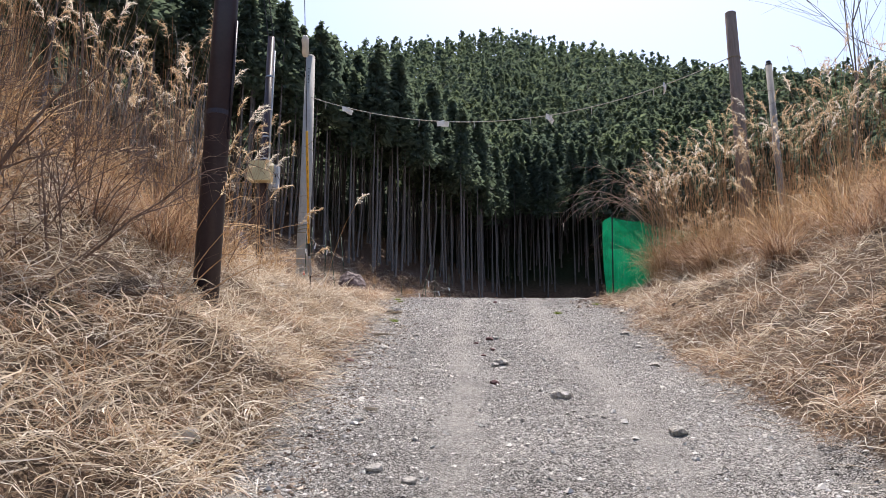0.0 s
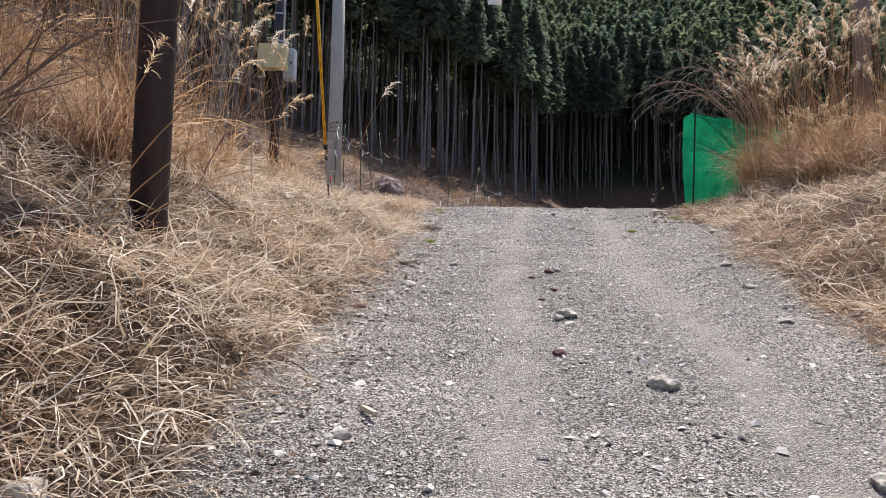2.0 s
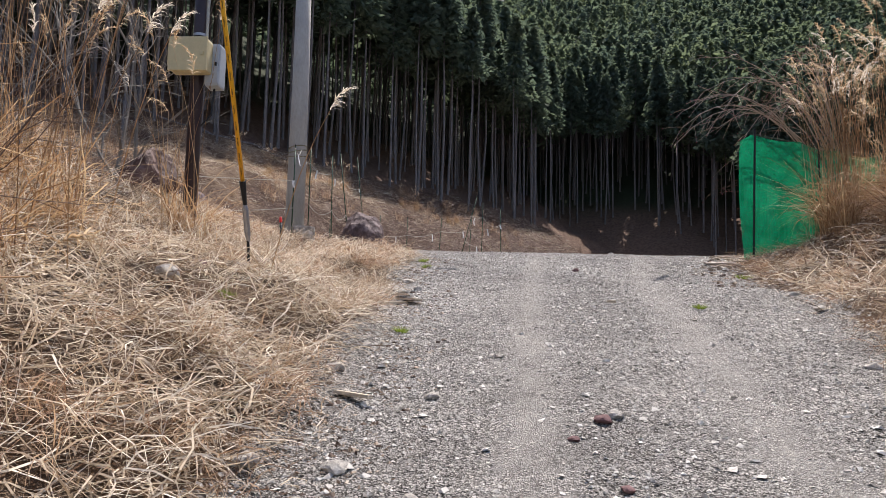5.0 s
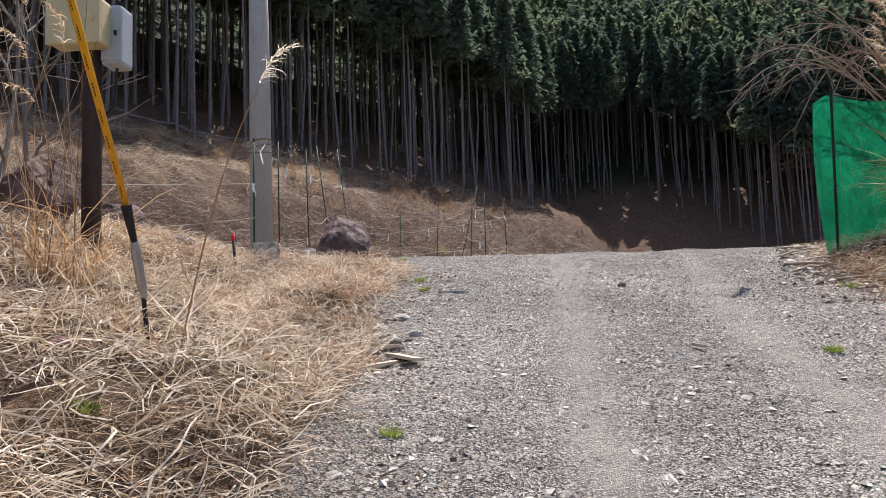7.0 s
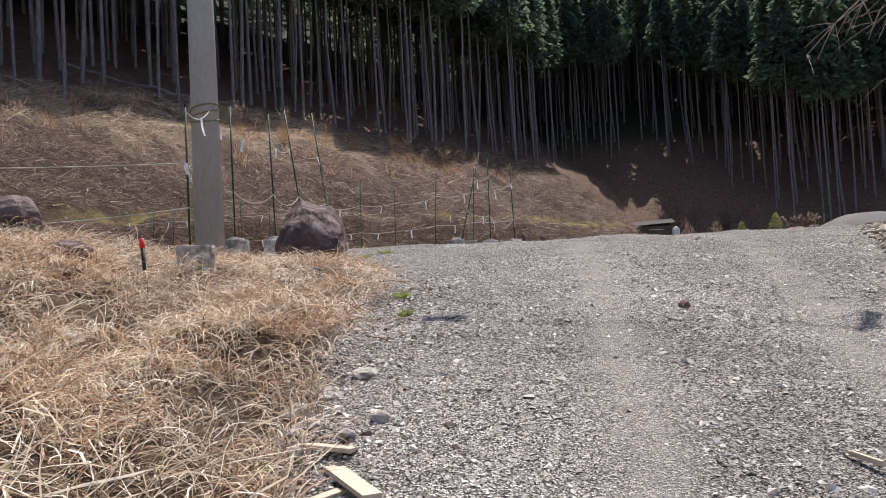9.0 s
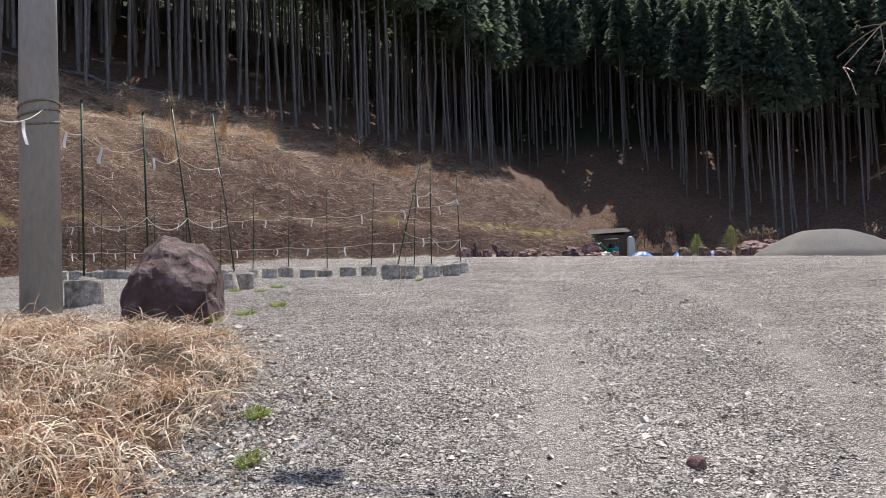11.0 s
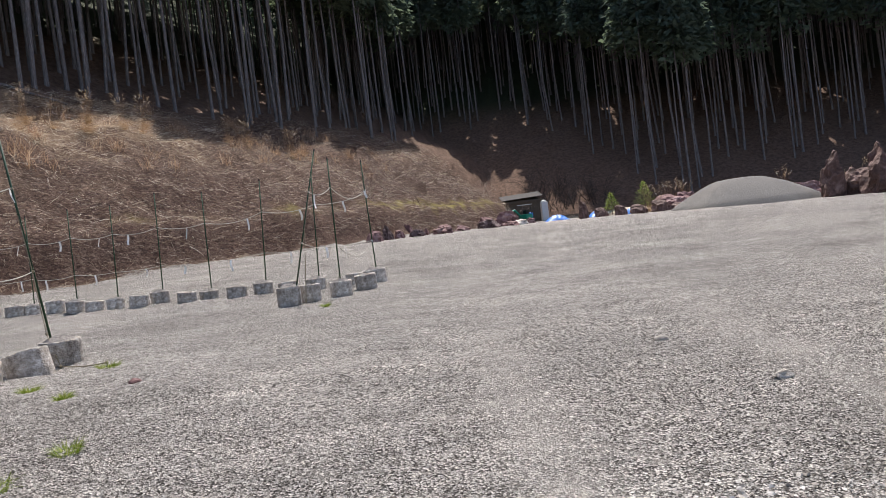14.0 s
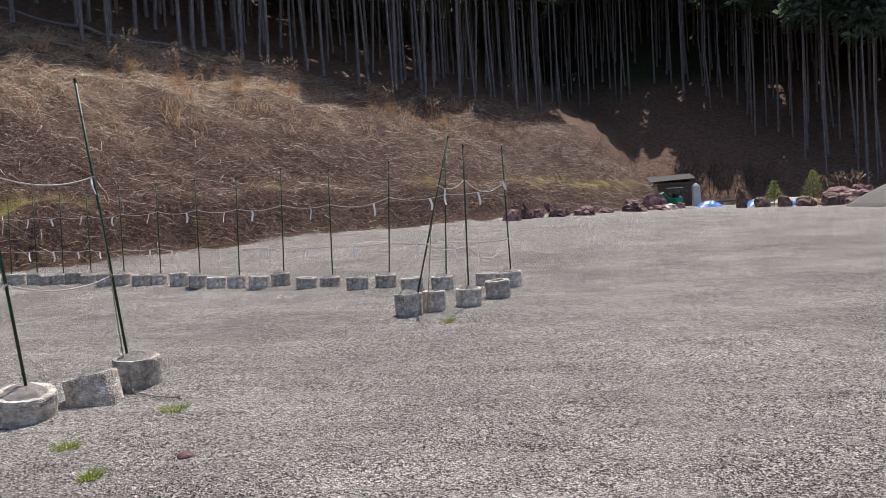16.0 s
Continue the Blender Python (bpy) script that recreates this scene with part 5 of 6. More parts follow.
def plume_mesh(seed):
    rng = np.random.default_rng(seed)
    n = 48
    t = rng.random(n)
    L = 0.32
    # the plume's stem bends over; hairs hang from it
    z = L * np.sin(1.3 * t) / 1.3 * 1.1
    x = L * 0.55 * t ** 2
    v, f = blade_arrays(rng, x, rng.normal(0, 0.006, n), z, rng.uniform(0.06, 0.16, n) * (1.1 - 0.5 * t), rng.uniform(0.006, 0.013, n), rng.normal(0, 0.8, n), rng.uniform(0.2, 1.2, n), rng.uniform(0.8, 2.2, n), 3)
    return mesh_from("plume", v, f, M_WHITEPLUME if seed == 3 else M_PLUME, True)


PLUMES = [plume_mesh(k) for k in range(4)]


def pampas(seed, stems, tall, leaves, fan=0.35, mat=None):
    """A clump of pampas grass at the origin: leaves, stems and plumes."""
    rng = np.random.default_rng(seed)
    p = thing("pampas_grass", (0, 0, 0), "tall golden dry pampas grass with feathery plumes", "pampas grass", "pampas grass on the banks")
    n = leaves
    v, f = blade_arrays(rng, rng.normal(0, 0.13, n), rng.normal(0, 0.13, n), np.zeros(n) - 0.05, rng.uniform(0.5, 1.35, n) * max(tall, 1.7) / 2.2, rng.uniform(0.005, 0.011, n), rng.uniform(0, 6.28, n), rng.uniform(0.9, 1.5, n), rng.uniform(0.6, 2.6, n), 4, 0.15)
    new("foliage", mesh_from("foliage", v, f, mat or M_GOLD, True)).parent = p
    vs, fs, off = [], [], 0
    for k in range(stems):
        a, h = rng.uniform(0, 6.28), tall * rng.uniform(0.7, 1.08)
        b = rng.normal(0, 0.13, 2)
        out = rng.uniform(0.05, fan)
        line = [np.array([b[0] + out * h * t ** 1.6 * math.cos(a), b[1] + out * h * t ** 1.6 * math.sin(a), h * t - 0.05]) for t in (0, 0.33, 0.66, 1.0)]
        for i, q in enumerate(line):
            r = 0.0042 - 0.0008 * i
            vs.append(np.array([q + [r * math.cos(g), r * math.sin(g), 0] for g in (0, 2.09, 4.19)]))
        for i in range(3):
            for j in range(3):
                o = off + i * 3
                fs.append((o + j, o + (j + 1) % 3, o + 3 + (j + 1) % 3, o + 3 + j))
        off += 12
        if rng.random() < 0.5:
            pl = new("plume", PLUMES[rng.integers(4)])
            pl.parent = p
            pl.location = line[-1]
            pl.rotation_euler = (rng.normal(0, 0.15), rng.normal(0.15, 0.2), a + rng.normal(0, 0.5))
            pl.scale = (rng.uniform(0.55, 0.95),) * 3
    new("stem_mass", mesh_from("stem_mass", np.concatenate(vs), np.array(fs), M_GOLD, True)).parent = p
    return p


def plant_pampas():
    kinds = [pampas(300, 24, 2.35, 190, 0.28), pampas(301, 28, 2.6, 210, 0.25), pampas(302, 16, 1.9, 170, 0.4), pampas(303, 30, 2.5, 200, 0.2), pampas(304, 4, 1.2, 380, 0.5, M_RUST)]
    rnd = random.Random(5)
    spots = [(-3.0, 8.6, 1), (-3.5, 9.3, 0), (-2.9, 9.9, 2), (-3.9, 8.2, 3), (-4.4, 9.0, 1), (-4.3, 7.0, 3), (-4.9, 7.8, 0), (-3.7, 10.6, 2), (-4.6, 10.4, 1), (-5.4, 9.4, 3), (-3.3, 11.2, 2), (-4.2, 11.7, 0), (-5.0, 6.4, 1), (-5.2, 11.6, 3),
             (-3.8, 6.3, 0), (-3.0, 8.0, 4), (-3.3, 7.3, 4), (-3.0, 12.9, 2), (-4.4, 12.8, 2), (-5.8, 8.0, 1), (-6.2, 10.0, 3), (-5.9, 6.6, 0), (-4.1, 5.4, 4), (-3.4, 5.2, 4),
             (5.25, 15.2, 4), (5.3, 14.6, 4), (5.2, 15.6, 1), (5.0, 16.6, 3), (5.6, 16.3, 0), (5.8, 15.4, 1), (6.2, 16.2, 3), (6.5, 15.2, 0), (6.1, 14.4, 1), (6.9, 14.8, 3), (7.4, 15.6, 1), (7.2, 13.9, 0), (6.6, 13.3, 2), (7.9, 14.4, 3),
             (8.0, 13.0, 1), (7.3, 12.4, 0), (8.5, 15.4, 1), (8.6, 12.2, 3), (7.9, 11.4, 0), (6.9, 11.6, 4), (6.2, 12.4, 4), (9.2, 13.6, 1), (9.4, 11.4, 3), (7.0, 10.4, 4), (8.6, 10.4, 1), (6.3, 10.4, 4), (8.2, 16.6, 0), (9.3, 16.6, 3), (5.6, 17.4, 2), (6.4, 17.6, 0),
             (4.95, 14.6, 4), (5.1, 15.1, 4), (5.2, 14.3, 4), (5.0, 14.9, 4), (4.75, 16.4, 1), (5.0, 16.9, 3), (5.3, 16.0, 0), (4.9, 17.15, 1), (5.4, 17.3, 3), (5.2, 15.5, 4), (5.3, 15.0, 4), (5.4, 14.9, 4), (5.15, 14.5, 4), (5.6, 12.2, 0), (6.0, 11.2, 1), (6.4, 9.6, 0), (5.4, 14.0, 1), (5.9, 13.4, 3), (6.9, 9.0, 3), (7.4, 8.2, 1), (6.2, 8.6, 4), (5.4, 9.6, 4), (5.0, 11.2, 4), (8.9, 9.4, 0), (7.6, 9.2, 4), (5.6, 13.2, 4), (9.6, 15.0, 1), (9.9, 12.6, 0), (10.2, 14.0, 3)]
    for i, (x, y, k) in enumerate(spots):
        s = rnd.uniform(0.85, 1.1)
        m = Matrix.Translation((x, y, height(x, y) - 0.03)) @ Matrix.Rotation(rnd.uniform(0, 6.28), 4, "Z") @ Matrix.Diagonal((s, s, s, 1))
        c = copy_thing(kinds[k], m)
        if k == 4:
            tagged(c, "low rust-brown dry grass clump with arching blades", "grass clump", "grass clumps on the banks")
    far = [(20.3, 63.8), (21.0, 64.2), (19.7, 63.4), (21.8, 64.6), (22.4, 65.2), (25.2, 58.0), (27.2, 55.4), (28.2, 54.4), (19.2, 64.2), (29.4, 52.0)]
    s_u = [(8 + 1.1 * k, 8.6 + 0.7 * math.sin(2.3 * k)) for k in range(10)] + [(22 + 1.3 * k, 7.2 + 0.6 * math.cos(k)) for k in range(5)]
    far += [(FOOT[0] + ALONG[0] * s + UPHILL[0] * u, FOOT[1] + ALONG[1] * s + UPHILL[1] * u) for s, u in s_u]
    for i, (x, y) in enumerate(far):
        sc = 0.62 if i > 9 else 0.75
        c = copy_thing(kinds[i % 4], Matrix.Translation((x, y, height(x, y) - 0.03)) @ Matrix.Rotation(i * 1.3, 4, "Z") @ Matrix.Diagonal((sc, sc, sc, 1)))
        tagged(c, "dry pampas grass clump at the yard edge" if i < 10 else "small dry pampas clump on the brow of the bank", "pampas grass", "distant pampas grass")
    for k in kinds:
        for o in (*k.children_recursive, k):
            bpy.data.objects.remove(o)


plant_pampas()


def stalk(base, tip, plume, scale, label):
    """One dry stem that leans out from its base."""
    base, tip = Vector((base[0], base[1], height(*base) - 0.05)), Vector(tip)
    t = thing("pampas_stalk", base, label, "pampas grass", "single pampas stalks")
    d = tip - base
    pts = [d * s + Vector((0, 0, 0.12 * d.length * math.sin(math.pi * s))) for s in (i / 8 for i in range(9))]
    part("stem", tube(pts, [0.006 - 0.0004 * i for i in range(9)], 5), M_GOLD, t)
    p = new("plume", PLUMES[plume])
    p.parent, p.location, p.scale = t, pts[-1], (scale,) * 3
    p.rotation_euler = (0, 0.3, math.atan2(d.y, d.x))


stalk((-1.95, 12.25), (-1.42, 12.1, 4.95), 3, 0.9, "lone dry stalk with a white plume near the guy wire")
stalk((-2.35, 6.9), (-1.35, 7.4, 3.45), 0, 0.8, "bent golden stalk leaning from the dark pole")
stalk((-2.4, 6.95), (-1.6, 7.1, 3.6), 1, 0.8, "bent golden stalk leaning from the dark pole")
stalk((-2.3, 7.0), (-1.3, 7.9, 3.2), 2, 0.7, "bent golden stalk leaning from the dark pole")
stalk((-2.45, 7.0), (-1.9, 6.6, 3.5), 0, 0.8, "bent golden stalk leaning from the dark pole")
stalk((-2.9, 8.6), (-2.2, 8.4, 4.9), 3, 0.9, "tall stalk with a fluffy white plume")
stalk((-3.0, 9.6), (-2.4, 9.4, 5.3), 3, 0.8, "tall stalk with a fluffy white plume")
stalk((-3.2, 10.8), (-2.7, 10.6, 5.2), 3, 0.9, "tall stalk with a fluffy white plume")
stalk((-3.1, 11.6), (-2.6, 11.5, 5.4), 3, 0.8, "tall stalk with a fluffy white plume")


def branching(rng, start, way, length, radius, levels, split, spread, droop, out):
    """Recursive twigs; fills out with (points, radii)."""
    pts, p, d = [start.copy()], start.copy(), way.copy()
    for k in range(4):
        d = (d + Vector(rng.normal(0, 0.12, 3)) + Vector((0, 0, -droop))).normalized()
        p = p + d * length / 4
        pts.append(p.copy())
    out.append((pts, [radius * (1 - 0.17 * i) for i in range(5)]))
    if levels:
        for _ in range(split):
            i = rng.integers(1, 5)
            dd = (d + Vector(rng.normal(0, spread, 3))).normalized()
            branching(rng, pts[i], dd, length * rng.uniform(0.45, 0.8), radius * 0.55, levels - 1, split, spread, droop * 1.3, out)


def twig_shrub(name, at, seed, stems, length, radius, levels, split, spread, droop, mat, label, cat, lean=(0, 0, 1), scatter=0.15, buds=0, kind_part="branches", group=""):
    rng = np.random.default_rng(seed)
    out = []
    for _ in range(stems):
        w = (Vector(lean) + Vector(rng.normal(0, spread * 0.7, 3))).normalized()
        branching(rng, Vector((*rng.normal(0, scatter, 2), -0.1)), w, length * rng.uniform(0.7, 1.1), radius, levels, split, spread, droop, out)
    t = thing(name, seat(*at), label, cat, group)
    main, fine = bmesh.new(), bmesh.new()
    for pts, rr in out:
        if rr[0] > radius * 0.5:
            tube(pts, rr, 5, main)
        else:
            tube(pts, rr, 3, fine, cap=False)
    tagged(part("stem_mass", main, mat, t), kind="stuff")
    tagged(part("twig_mass", fine, mat, t), kind="stuff")
    if buds:
        bm = bmesh.new()
        for k in rng.integers(0, len(out), buds):
            q = out[k][0][rng.integers(2, 5)]
            r = 0.006
            v = [bm.verts.new(q + Vector(c) * r) for c in ((1.4, 0, 0), (-1.4, 0, 0), (0, 1, 0), (0, -1, 0), (0, 0, 1.6), (0, 0, -1.6))]
            for a, b, c in ((0, 2, 4), (2, 1, 4), (1, 3, 4), (3, 0, 4), (2, 0, 5), (1, 2, 5), (3, 1, 5), (0, 3, 5)):
                bm.faces.new((v[a], v[b], v[c]))
        tagged(part("bud_mass", bm, M_BUD, t, "dark red buds"), kind="stuff")
    return t


twig_shrub("bare_shrub", (-3.05, 6.1), 1, 7, 1.1, 0.012, 3, 4, 0.55, 0.02, M_TWIG, "leafless brown shrub with tangled fine twigs on the bank", "shrub")
twig_shrub("bare_shrub", (-3.35, 6.9), 2, 5, 0.9, 0.009, 3, 4, 0.6, 0.03, M_TWIG, "low leafless shrub with reddish twigs on the bank", "shrub")
twig_shrub("bare_shrub", (-3.7, 5.4), 3, 4, 1.2, 0.018, 3, 3, 0.5, 0.0, M_TWIG, "leafless brown shrub with thick slanting stems", "shrub", (0.5, 0, 0.8))
for i, (x, y) in enumerate(((-3.9, 6.4), (-3.1, 5.0), (-4.4, 5.8), (-3.6, 7.8), (-2.9, 8.7), (-4.3, 8.5), (-3.4, 9.6), (-4.6, 7.2))):
    twig_shrub("bare_shrub", (x, y), 60 + i, 8, 0.95, 0.007, 3, 4, 0.6, 0.02, M_TWIG, "leafless reddish-brown brush tangled with dry grass", "shrub", scatter=0.3, group="brush on the bank")
twig_shrub("bare_shrub", (5.5, 17.9), 4, 7, 1.2, 0.012, 3, 4, 0.42, 0.05, M_TWIG, "upright leafless shrub with dark red buds behind the net", "shrub", (-0.1, 0, 1.0), 0.2, 500)


def arching_shrub():
    rng = np.random.default_rng(77)
    base = Vector(seat(5.9, 18.45))
    t = thing("arching_shrub", base, "leafless shrub with long branches arching over the net", "shrub")
    twigs, buds = bmesh.new(), bmesh.new()
    for k in range(20):
        tip = Vector((rng.uniform(2.7, 4.9), 17.6 + rng.uniform(-0.9, 0.9), rng.uniform(6.0, 7.5))) - base
        mid = Vector((tip.x * 0.5 + rng.normal(0, 0.15), tip.y * 0.5, rng.uniform(2.7, 3.9)))
        pts = [(1 - s) ** 2 * Vector((rng.normal(0, 0.03), 0, 0)) + 2 * s * (1 - s) * mid + s * s * tip for s in (i / 10 for i in range(11))]
        part("branch", tube(pts, [0.014 - 0.001 * i for i in range(11)], 5), M_PALETWIG, t)
        for i in range(4, 11):
            for _ in range(2):
                d = (pts[i] - pts[i - 1]).normalized() + Vector(rng.normal(0, 0.55, 3)) + Vector((0, 0, -0.15))
                q, line = pts[i], []
                for _s in range(4):
                    line.append(q.copy())
                    q = q + d.normalized() * rng.uniform(0.08, 0.16)
                    d = d + Vector((0, 0, -0.14))
                tube(line, [0.0048, 0.0042, 0.0036, 0.0025], 3, twigs, cap=False)
                for p in line[1:]:
                    if rng.random() < 0.4:
                        v = [buds.verts.new(p + Vector(c) * 0.008) for c in ((1, 0, 0), (0, 1, 0), (-1, 0, 0), (0, -1, 0), (0, 0, 1.5), (0, 0, -1.5))]
                        for a in range(4):
                            buds.faces.new((v[a], v[(a + 1) % 4], v[4]))
                            buds.faces.new((v[(a + 1) % 4], v[a], v[5]))
    tagged(part("twig_mass", twigs, M_PALETWIG, t), kind="stuff")
    tagged(part("bud_mass", buds, M_BUD, t, "dark red buds"), kind="stuff")


arching_shrub()
twig_shrub("bare_sapling", (9.6, 17.3), 6, 3, 5.8, 0.032, 3, 4, 0.4, -0.02, M_GREYBARK, "tall leafless sapling with thin upright branches", "sapling")
twig_shrub("bare_sapling", (-4.5, 14.6), 7, 2, 2.6, 0.03, 3, 4, 0.35, 0.0, M_GREYBARK, "leafless grey sapling with fine twigs", "sapling")
twig_shrub("bare_sapling", (-4.0, 14.25), 8, 1, 2.6, 0.025, 3, 5, 0.35, 0.0, M_GREYBARK, "thin leafless sapling near the meter boxes", "sapling")
twig_shrub("bare_sapling", (-5.2, 13.4), 9, 3, 2.4, 0.022, 3, 4, 0.4, 0.0, M_GREYBARK, "leafless sapling with many fine twigs", "sapling")
twig_shrub("bare_sapling", (-6.0, 12.4), 10, 3, 2.5, 0.022, 3, 4, 0.42, 0.0, M_GREYBARK, "leafless grey sapling behind dry grass", "sapling")
for i, (x, y) in enumerate(((15.5, 82.0), (17.2, 81.5), (18.6, 81.0), (13.6, 82.0), (16.2, 84.5), (18.2, 84.0), (20.4, 81.6), (12.0, 80.8), (21.5, 81.0))):
    twig_shrub("thicket_bush", (x, y), 40 + i, 9, 1.9, 0.03, 3, 3, 0.6, 0.0, M_DARKTWIG, "dark leafless thicket bush behind the shed", "bush", scatter=0.5, group="thicket behind the shed")
for i, (s, u) in enumerate(((27, 2.5), (29, 4.2), (31, 2.2), (32.5, 5.0), (34, 3.0), (36, 4.6), (37, 2.0), (38.5, 3.6), (40, 5.4), (41, 2.4), (43, 3.8), (44, 6.0), (45.5, 2.2), (46.5, 4.6), (48.5, 3.2), (50, 5.2))):
    x, y = FOOT[0] + ALONG[0] * s + UPHILL[0] * u, FOOT[1] + ALONG[1] * s + UPHILL[1] * u
    twig_shrub("brush_bush", (x, y), 140 + i, 9, 1.15, 0.016, 3, 3, 0.75, 0.05, (M_TWIG, M_PALETWIG)[i % 3 == 0], "low leafless brown brush on the slope near the shed", "bush", scatter=0.7, group="brush on the far slope")
twig_shrub("bare_sapling", (31.5, 48.6), 20, 4, 2.2, 0.03, 3, 3, 0.5, 0.0, M_GREYBARK, "pale leafless sapling among the rocks", "sapling")


def young_conifer(at, tall, seed):
    rng = np.random.default_rng(seed)
    t = thing("young_conifer", seat(*at), "small bright green young conifer at the yard edge", "tree", "young conifers")
    part("trunk", tube([(0, 0, -0.1), (0, 0, tall * 0.95)], [0.03, 0.008], 6), M_TWIG, t)
    n = 700
    h = rng.random(n) ** 0.8
    az = rng.uniform(0, 6.28, n)
    r = (1 - h) * 0.5 * tall * rng.random(n) ** 0.5
    v, f = blade_arrays(rng, r * np.cos(az), r * np.sin(az), tall * (0.12 + 0.85 * h), rng.uniform(0.1, 0.26, n), rng.uniform(0.012, 0.03, n), az + rng.normal(0, 0.6, n), rng.uniform(-0.2, 0.9, n), rng.uniform(-0.5, 0.8, n), 2)
    new("foliage", mesh_from("foliage", v, f, M_WEED, True)).parent = t


young_conifer((17.25, 66.0), 1.55, 1)
young_conifer((19.66, 66.0), 2.2, 2)


def weeds():
    rng = np.random.default_rng(21)
    for i, (x, y, r) in enumerate(((-2.42, 20.9, 0.07), (-1.95, 18.55, 0.1), (-1.75, 18.9, 0.09), (-1.55, 19.25, 0.07), (-2.1, 21.6, 0.08), (-0.55, 25.2, 0.06), (-1.7, 18.1, 0.08), (-0.9, 15.9, 0.06), (-1.0, 16.4, 0.06), (-0.75, 12.1, 0.05), (-2.0, 11.4, 0.05), (-1.3, 13.7, 0.05), (2.0, 13.3, 0.05), (3.1, 15.4, 0.09), (-2.25, 18.15, 0.1), (-2.0, 20.4, 0.05))):
        n = 160
        a, q = rng.uniform(0, 6.28, n), r * np.sqrt(rng.random(n))
        px, py = x + q * np.cos(a), y + q * np.sin(a)
        v, f = blade_arrays(rng, px, py, terrain(px, py)[0], rng.uniform(0.025, 0.075, n), rng.uniform(0.003, 0.006, n), a, rng.uniform(0.4, 1.4, n), rng.uniform(0.3, 1.4, n), 3)
        v = v - np.array([x, y, 0])
        o = new("weed_tuft", mesh_from("weed_tuft", v, f, M_WEED, True))
        o.location = (x, y, 0)
        tagged(o, "small bright green weed tuft growing in gravel", "weed", "weed tufts")


weeds()


def fallen_log(a, b, r):
    a, b = Vector(a), Vector(b)
    n = 8
    pts = [a.lerp(b, i / n) for i in range(n + 1)]
    pts = [Vector((p.x, p.y, height(p.x, p.y) + 0.1)) for p in pts]
    o = part("fallen_log", tube(pts, [r * (1 - 0.06 * i) for i in range(n + 1)], 8), M_BARK, smooth=True)
    tagged(o, "thin fallen trunk lying along the wood edge", "log")


fallen_log((-19.5, 50.5, 0), (-13.5, 54.0, 0), 0.12)
fallen_log((-23, 48.5, 0), (-18.6, 51.5, 0), 0.1)


def pylon():
    x, y = -75.0, 318.0
    z = height(x, y)
    p = thing("pylon", (x, y, z - 1), "faint grey lattice power pylon on the ridge", "pylon")
    tall = 34
    w = lambda h: 2.6 * (1 - h / tall) + 0.5
    for sx in (-1, 1):
        for sy in (-1, 1):
            part("leg", tube([(sx * w(0), sy * w(0), 0), (sx * w(tall), sy * w(tall), tall)], 0.16, 5), M_TIN, p)
    for k in range(10):
        h0, h1 = tall * k / 10, tall * (k + 1) / 10
        for s in (-1, 1):
            part("brace", tube([(s * w(h0), -w(h0), h0), (-s * w(h1), -w(h1), h1)], 0.1, 4), M_TIN, p)
    for h in (24, 28, 32):
        part("cross_arm", tube([(-4.5, 0, h), (4.5, 0, h)], 0.15, 4), M_TIN, p)


pylon()


# ---------- loose gravel ----------
def flakes(name, seed, n, x0, x1, y0, y1, lo, hi, mat, label, sharp=1.0, power=5, inside=None, slim=(0.5, 0.95)):
    rng = np.random.default_rng(seed)
    x, y = rng.uniform(x0, x1, n), y0 + (y1 - y0) * rng.random(n) ** sharp
    z, m = terrain(x, y)
    keep = (m["gravel"] > 0.25) & (rng.random(n) > 0.85 * m["track"]) if inside is None else inside(x, y, rng.random(n))
    x, y, z = x[keep], y[keep], z[keep]
    n = len(x)
    size = lo + (hi - lo) * rng.random(n) ** power
    a = rng.uniform(0, 6.28, n)
    unit = np.array([(1, 0, -0.5), (0, 1, -0.5), (-1, 0, -0.5), (0, -1, -0.5), (0.35, 0.3, 1), (-0.35, -0.25, 1)], float)
    v = unit[None] * rng.uniform(0.6, 1.15, (n, 6, 1)) + rng.normal(0, 0.14, (n, 6, 3))
    v[..., 1] *= rng.uniform(*slim, (n, 1))
    v[..., 2] *= rng.uniform(0.2, 0.42, (n, 1))
    tx, ty = rng.normal(0, 0.13, (n, 1)), rng.normal(0, 0.13, (n, 1))
    v[..., 2] += v[..., 0] * tx + v[..., 1] * ty
    c, s = np.cos(a)[:, None], np.sin(a)[:, None]
    v = np.stack([v[..., 0] * c - v[..., 1] * s, v[..., 0] * s + v[..., 1] * c, v[..., 2]], -1) * size[:, None, None]
    v += np.stack([x, y, z + size * 0.1], 1)[:, None]
    i = np.arange(n)[:, None] * 6
    tri = np.array(((0, 1, 4), (1, 5, 4), (1, 2, 5), (2, 3, 5), (3, 4, 5), (3, 0, 4)))
    f = (i[:, :, None] + tri[None]).reshape(-1, 3)
    tagged(new(name, mesh_from(name, v.reshape(-1, 3), f, mat)), label, "gravel", kind="stuff")


def flake_material():
    n = Nodes("crushed_stone", 0.85, spec=0.25)
    col = n.ramp(n.island(), (0.0, (0.15, 0.133, 0.114)), (0.3, (0.31, 0.282, 0.247)), (0.65, (0.48, 0.445, 0.396)), (0.88, (0.63, 0.592, 0.535)), (1.0, (0.82, 0.78, 0.71)))
    return n.done(n.mix(1.0, col, n.ramp(n.noise(40, 4, 0.7), (0.3, 0.75), (0.7, 1.15)), "MULTIPLY"), n.noise(90, 3, 0.6), 0.4, 0.01)


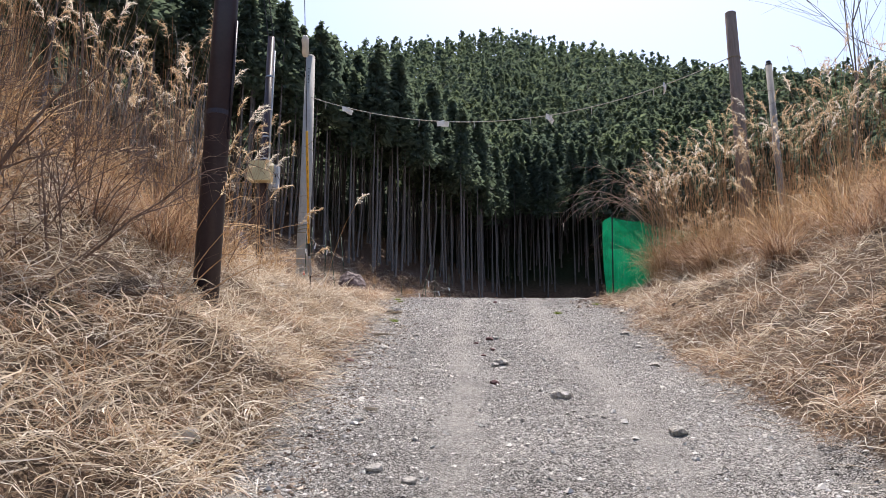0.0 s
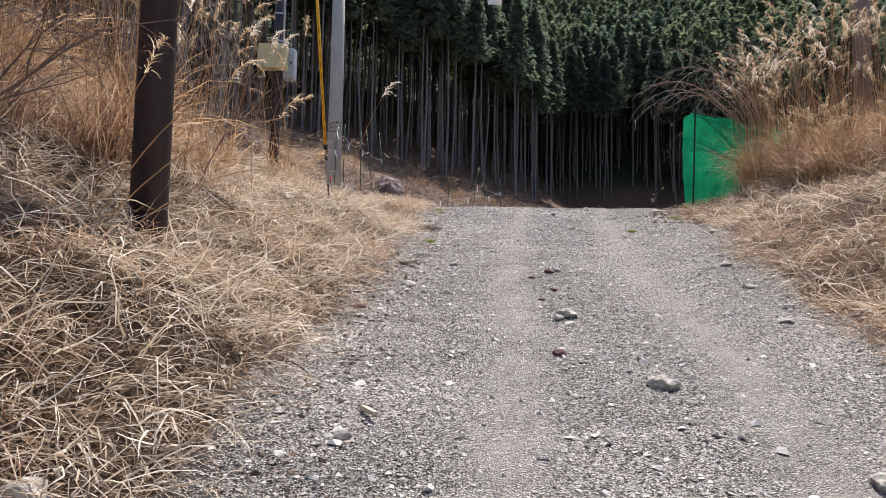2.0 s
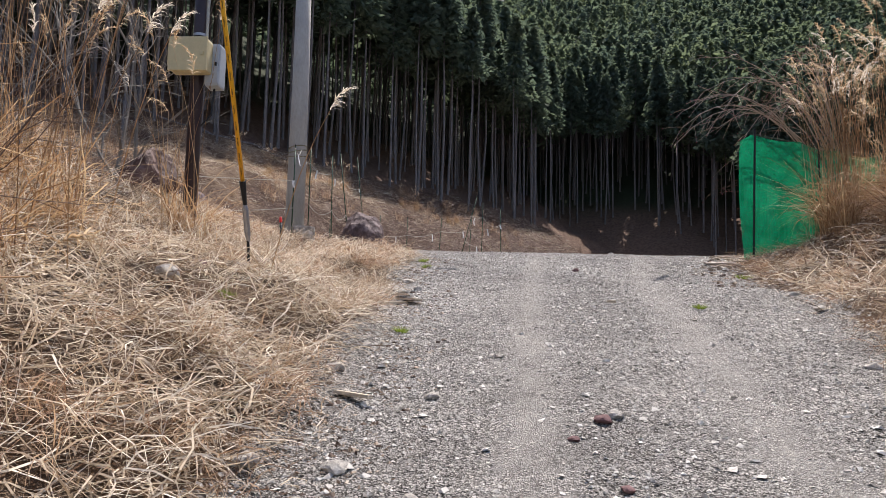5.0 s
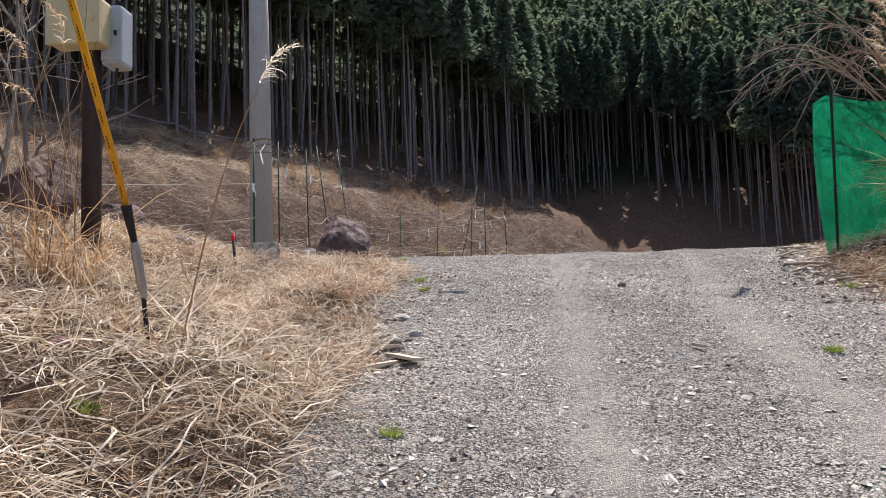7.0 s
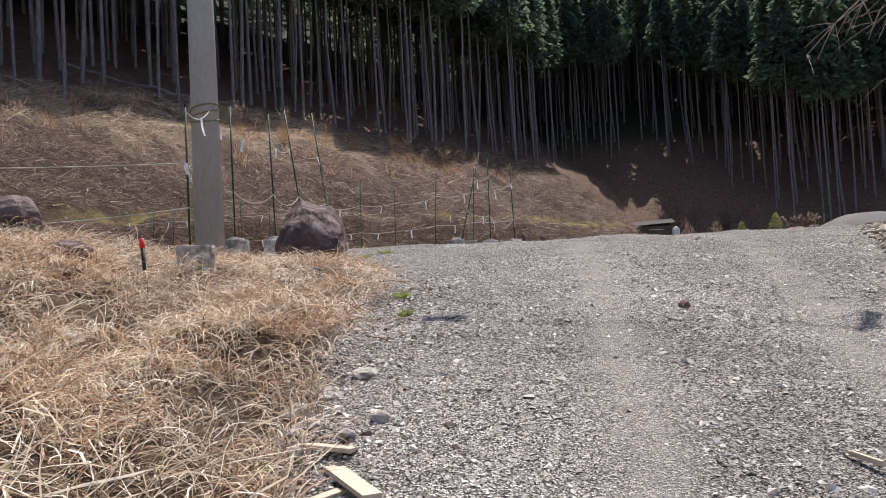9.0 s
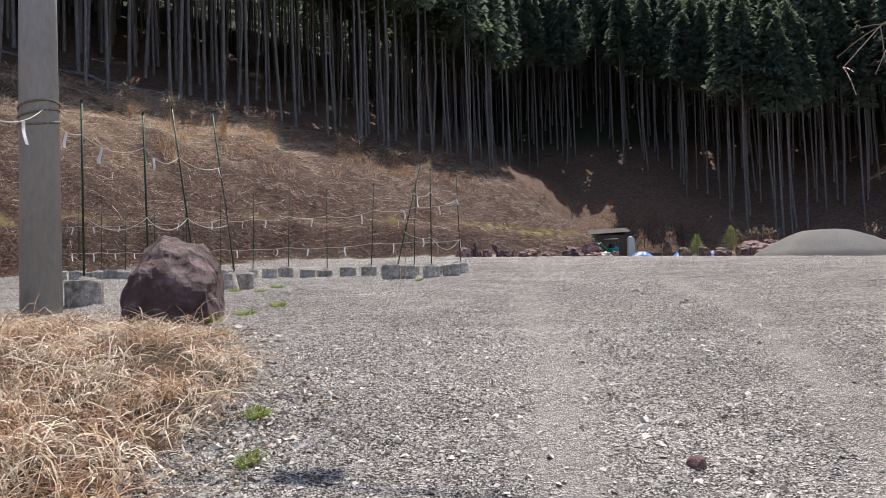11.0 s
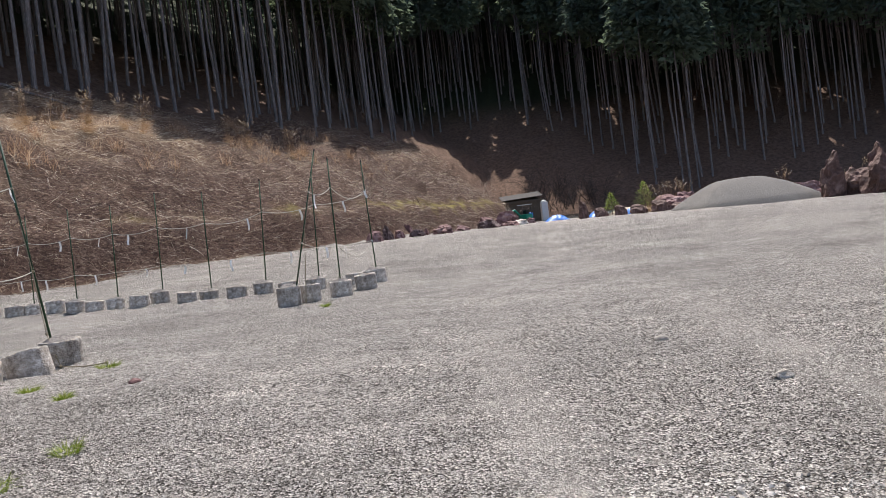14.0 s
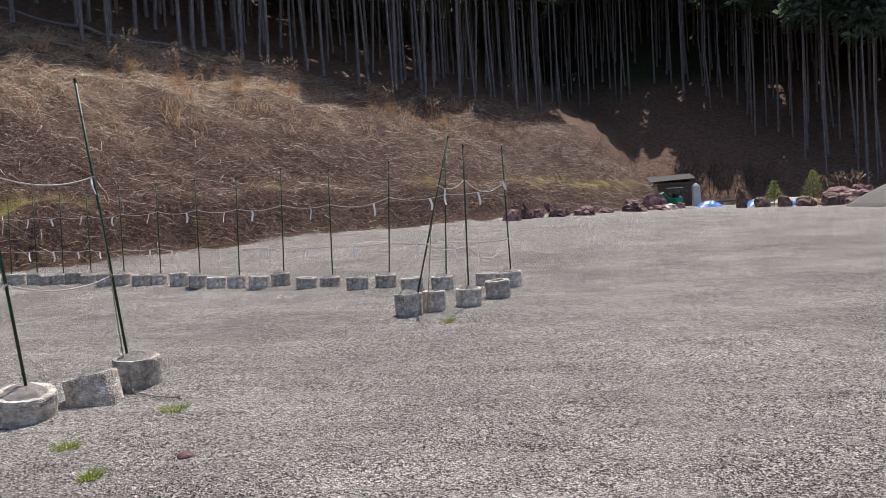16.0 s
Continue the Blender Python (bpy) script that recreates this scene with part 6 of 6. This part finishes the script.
M_FLAKE = flake_material()
M_PALEFLAKE = plain("pale_flake", (0.58, 0.54, 0.48), 0.85, vary=0.25, scale=25, bump=0.3)
flakes("loose_gravel", 31, 95000, -1.9, 4.0, 2.6, 18.0, 0.004, 0.027, M_FLAKE, "loose crushed grey stones scattered over the track")
flakes("yard_gravel", 32, 95000, -5.5, 6.5, 16.8, 28, 0.004, 0.0125, M_FLAKE, "fine loose grey gravel covering the yard", 1.5, 2)
flakes("pale_stones", 33, 4600, -1.4, 3.6, 2.8, 16.6, 0.014, 0.045, M_PALEFLAKE, "pale flat stones lying among the gravel of the track")
flakes("fine_gravel", 34, 70000, -4.2, 5.2, 17.0, 22.8, 0.0035, 0.011, M_FLAKE, "fine grey chippings on the near part of the yard", 1.2)


# ---------- wood chips, sticks and stones on the spoil at the crest, and litter at the foot of the grass ----------
def on_spoil(x, y, r):
    edge = 2.5 + 0.42 * np.clip(y - 16, 0, 9)
    return (r < step(-0.1, 0.9, x - edge)) & (rough(x, y, 0.5, 61) + 0.3 > r - 0.3)


def by_grass(x, y, r):
    e = x - np.interp(y, LEFT_Y, LEFT_X)
    return r < np.exp(-((e - 0.18) / 0.28) ** 2) * (0.45 + 0.9 * rough(x, y, 0.6, 62))


M_CHIP = blade_material("wood_chip", ((0.0, (0.08, 0.05, 0.035)), (0.4, (0.22, 0.155, 0.11)), (0.75, (0.4, 0.32, 0.24)), (1.0, (0.66, 0.59, 0.49))), leaf=0.05)
flakes("wood_chips", 41, 15000, 2.5, 6.0, 14.6, 20.2, 0.012, 0.07, M_CHIP, "brown wood chips and bark heaped at the edge of the gravel", power=2.2, inside=on_spoil, slim=(0.15, 0.6))
flakes("spoil_stones", 42, 700, 2.5, 5.6, 14.8, 20.0, 0.016, 0.055, M_PALEFLAKE, "pale stones lying among wood chips at the gravel edge", power=2, inside=on_spoil)
flakes("verge_litter", 43, 44000, -2.6, -0.3, 2.6, 18.4, 0.006, 0.035, M_CHIP, "brown litter and bark bits along the foot of the grass", power=2.5, inside=by_grass, slim=(0.12, 0.6))
flakes("verge_stones", 44, 2600, -2.6, -0.3, 2.6, 18.6, 0.012, 0.05, M_PALEFLAKE, "pale stones strewn along the foot of the grass bank", power=2.5, inside=by_grass)


def stick(a, b, r, seed):
    rng = np.random.default_rng(seed)
    a, b = Vector((*a, 0)), Vector((*b, 0))
    pts = []
    for i in range(6):
        p = a.lerp(b, i / 5) + Vector((*rng.normal(0, 0.02, 2), 0))
        pts.append(Vector((p.x, p.y, height(p.x, p.y) + r + 0.03 * math.sin(math.pi * i / 5))) - a)
    o = part("stick", tube(pts, [r * (1 - 0.1 * i) for i in range(6)], 6), M_PALETWIG, smooth=True)
    o.location = a
    tagged(o, "weathered bare stick lying on wood chips", "stick", "sticks on the spoil")


for i, (a, b, r) in enumerate((((3.6, 18.6), (4.0, 18.45), 0.011), ((3.3, 17.5), (3.75, 17.9), 0.014), ((3.0, 16.7), (3.5, 16.5), 0.02), ((3.4, 17.1), (3.9, 17.0), 0.012), ((2.9, 16.2), (3.3, 16.45), 0.013), ((3.7, 18.2), (4.1, 17.8), 0.012), ((3.1, 15.7), (3.6, 15.6), 0.016))):
    stick(a, b, r, 500 + i)
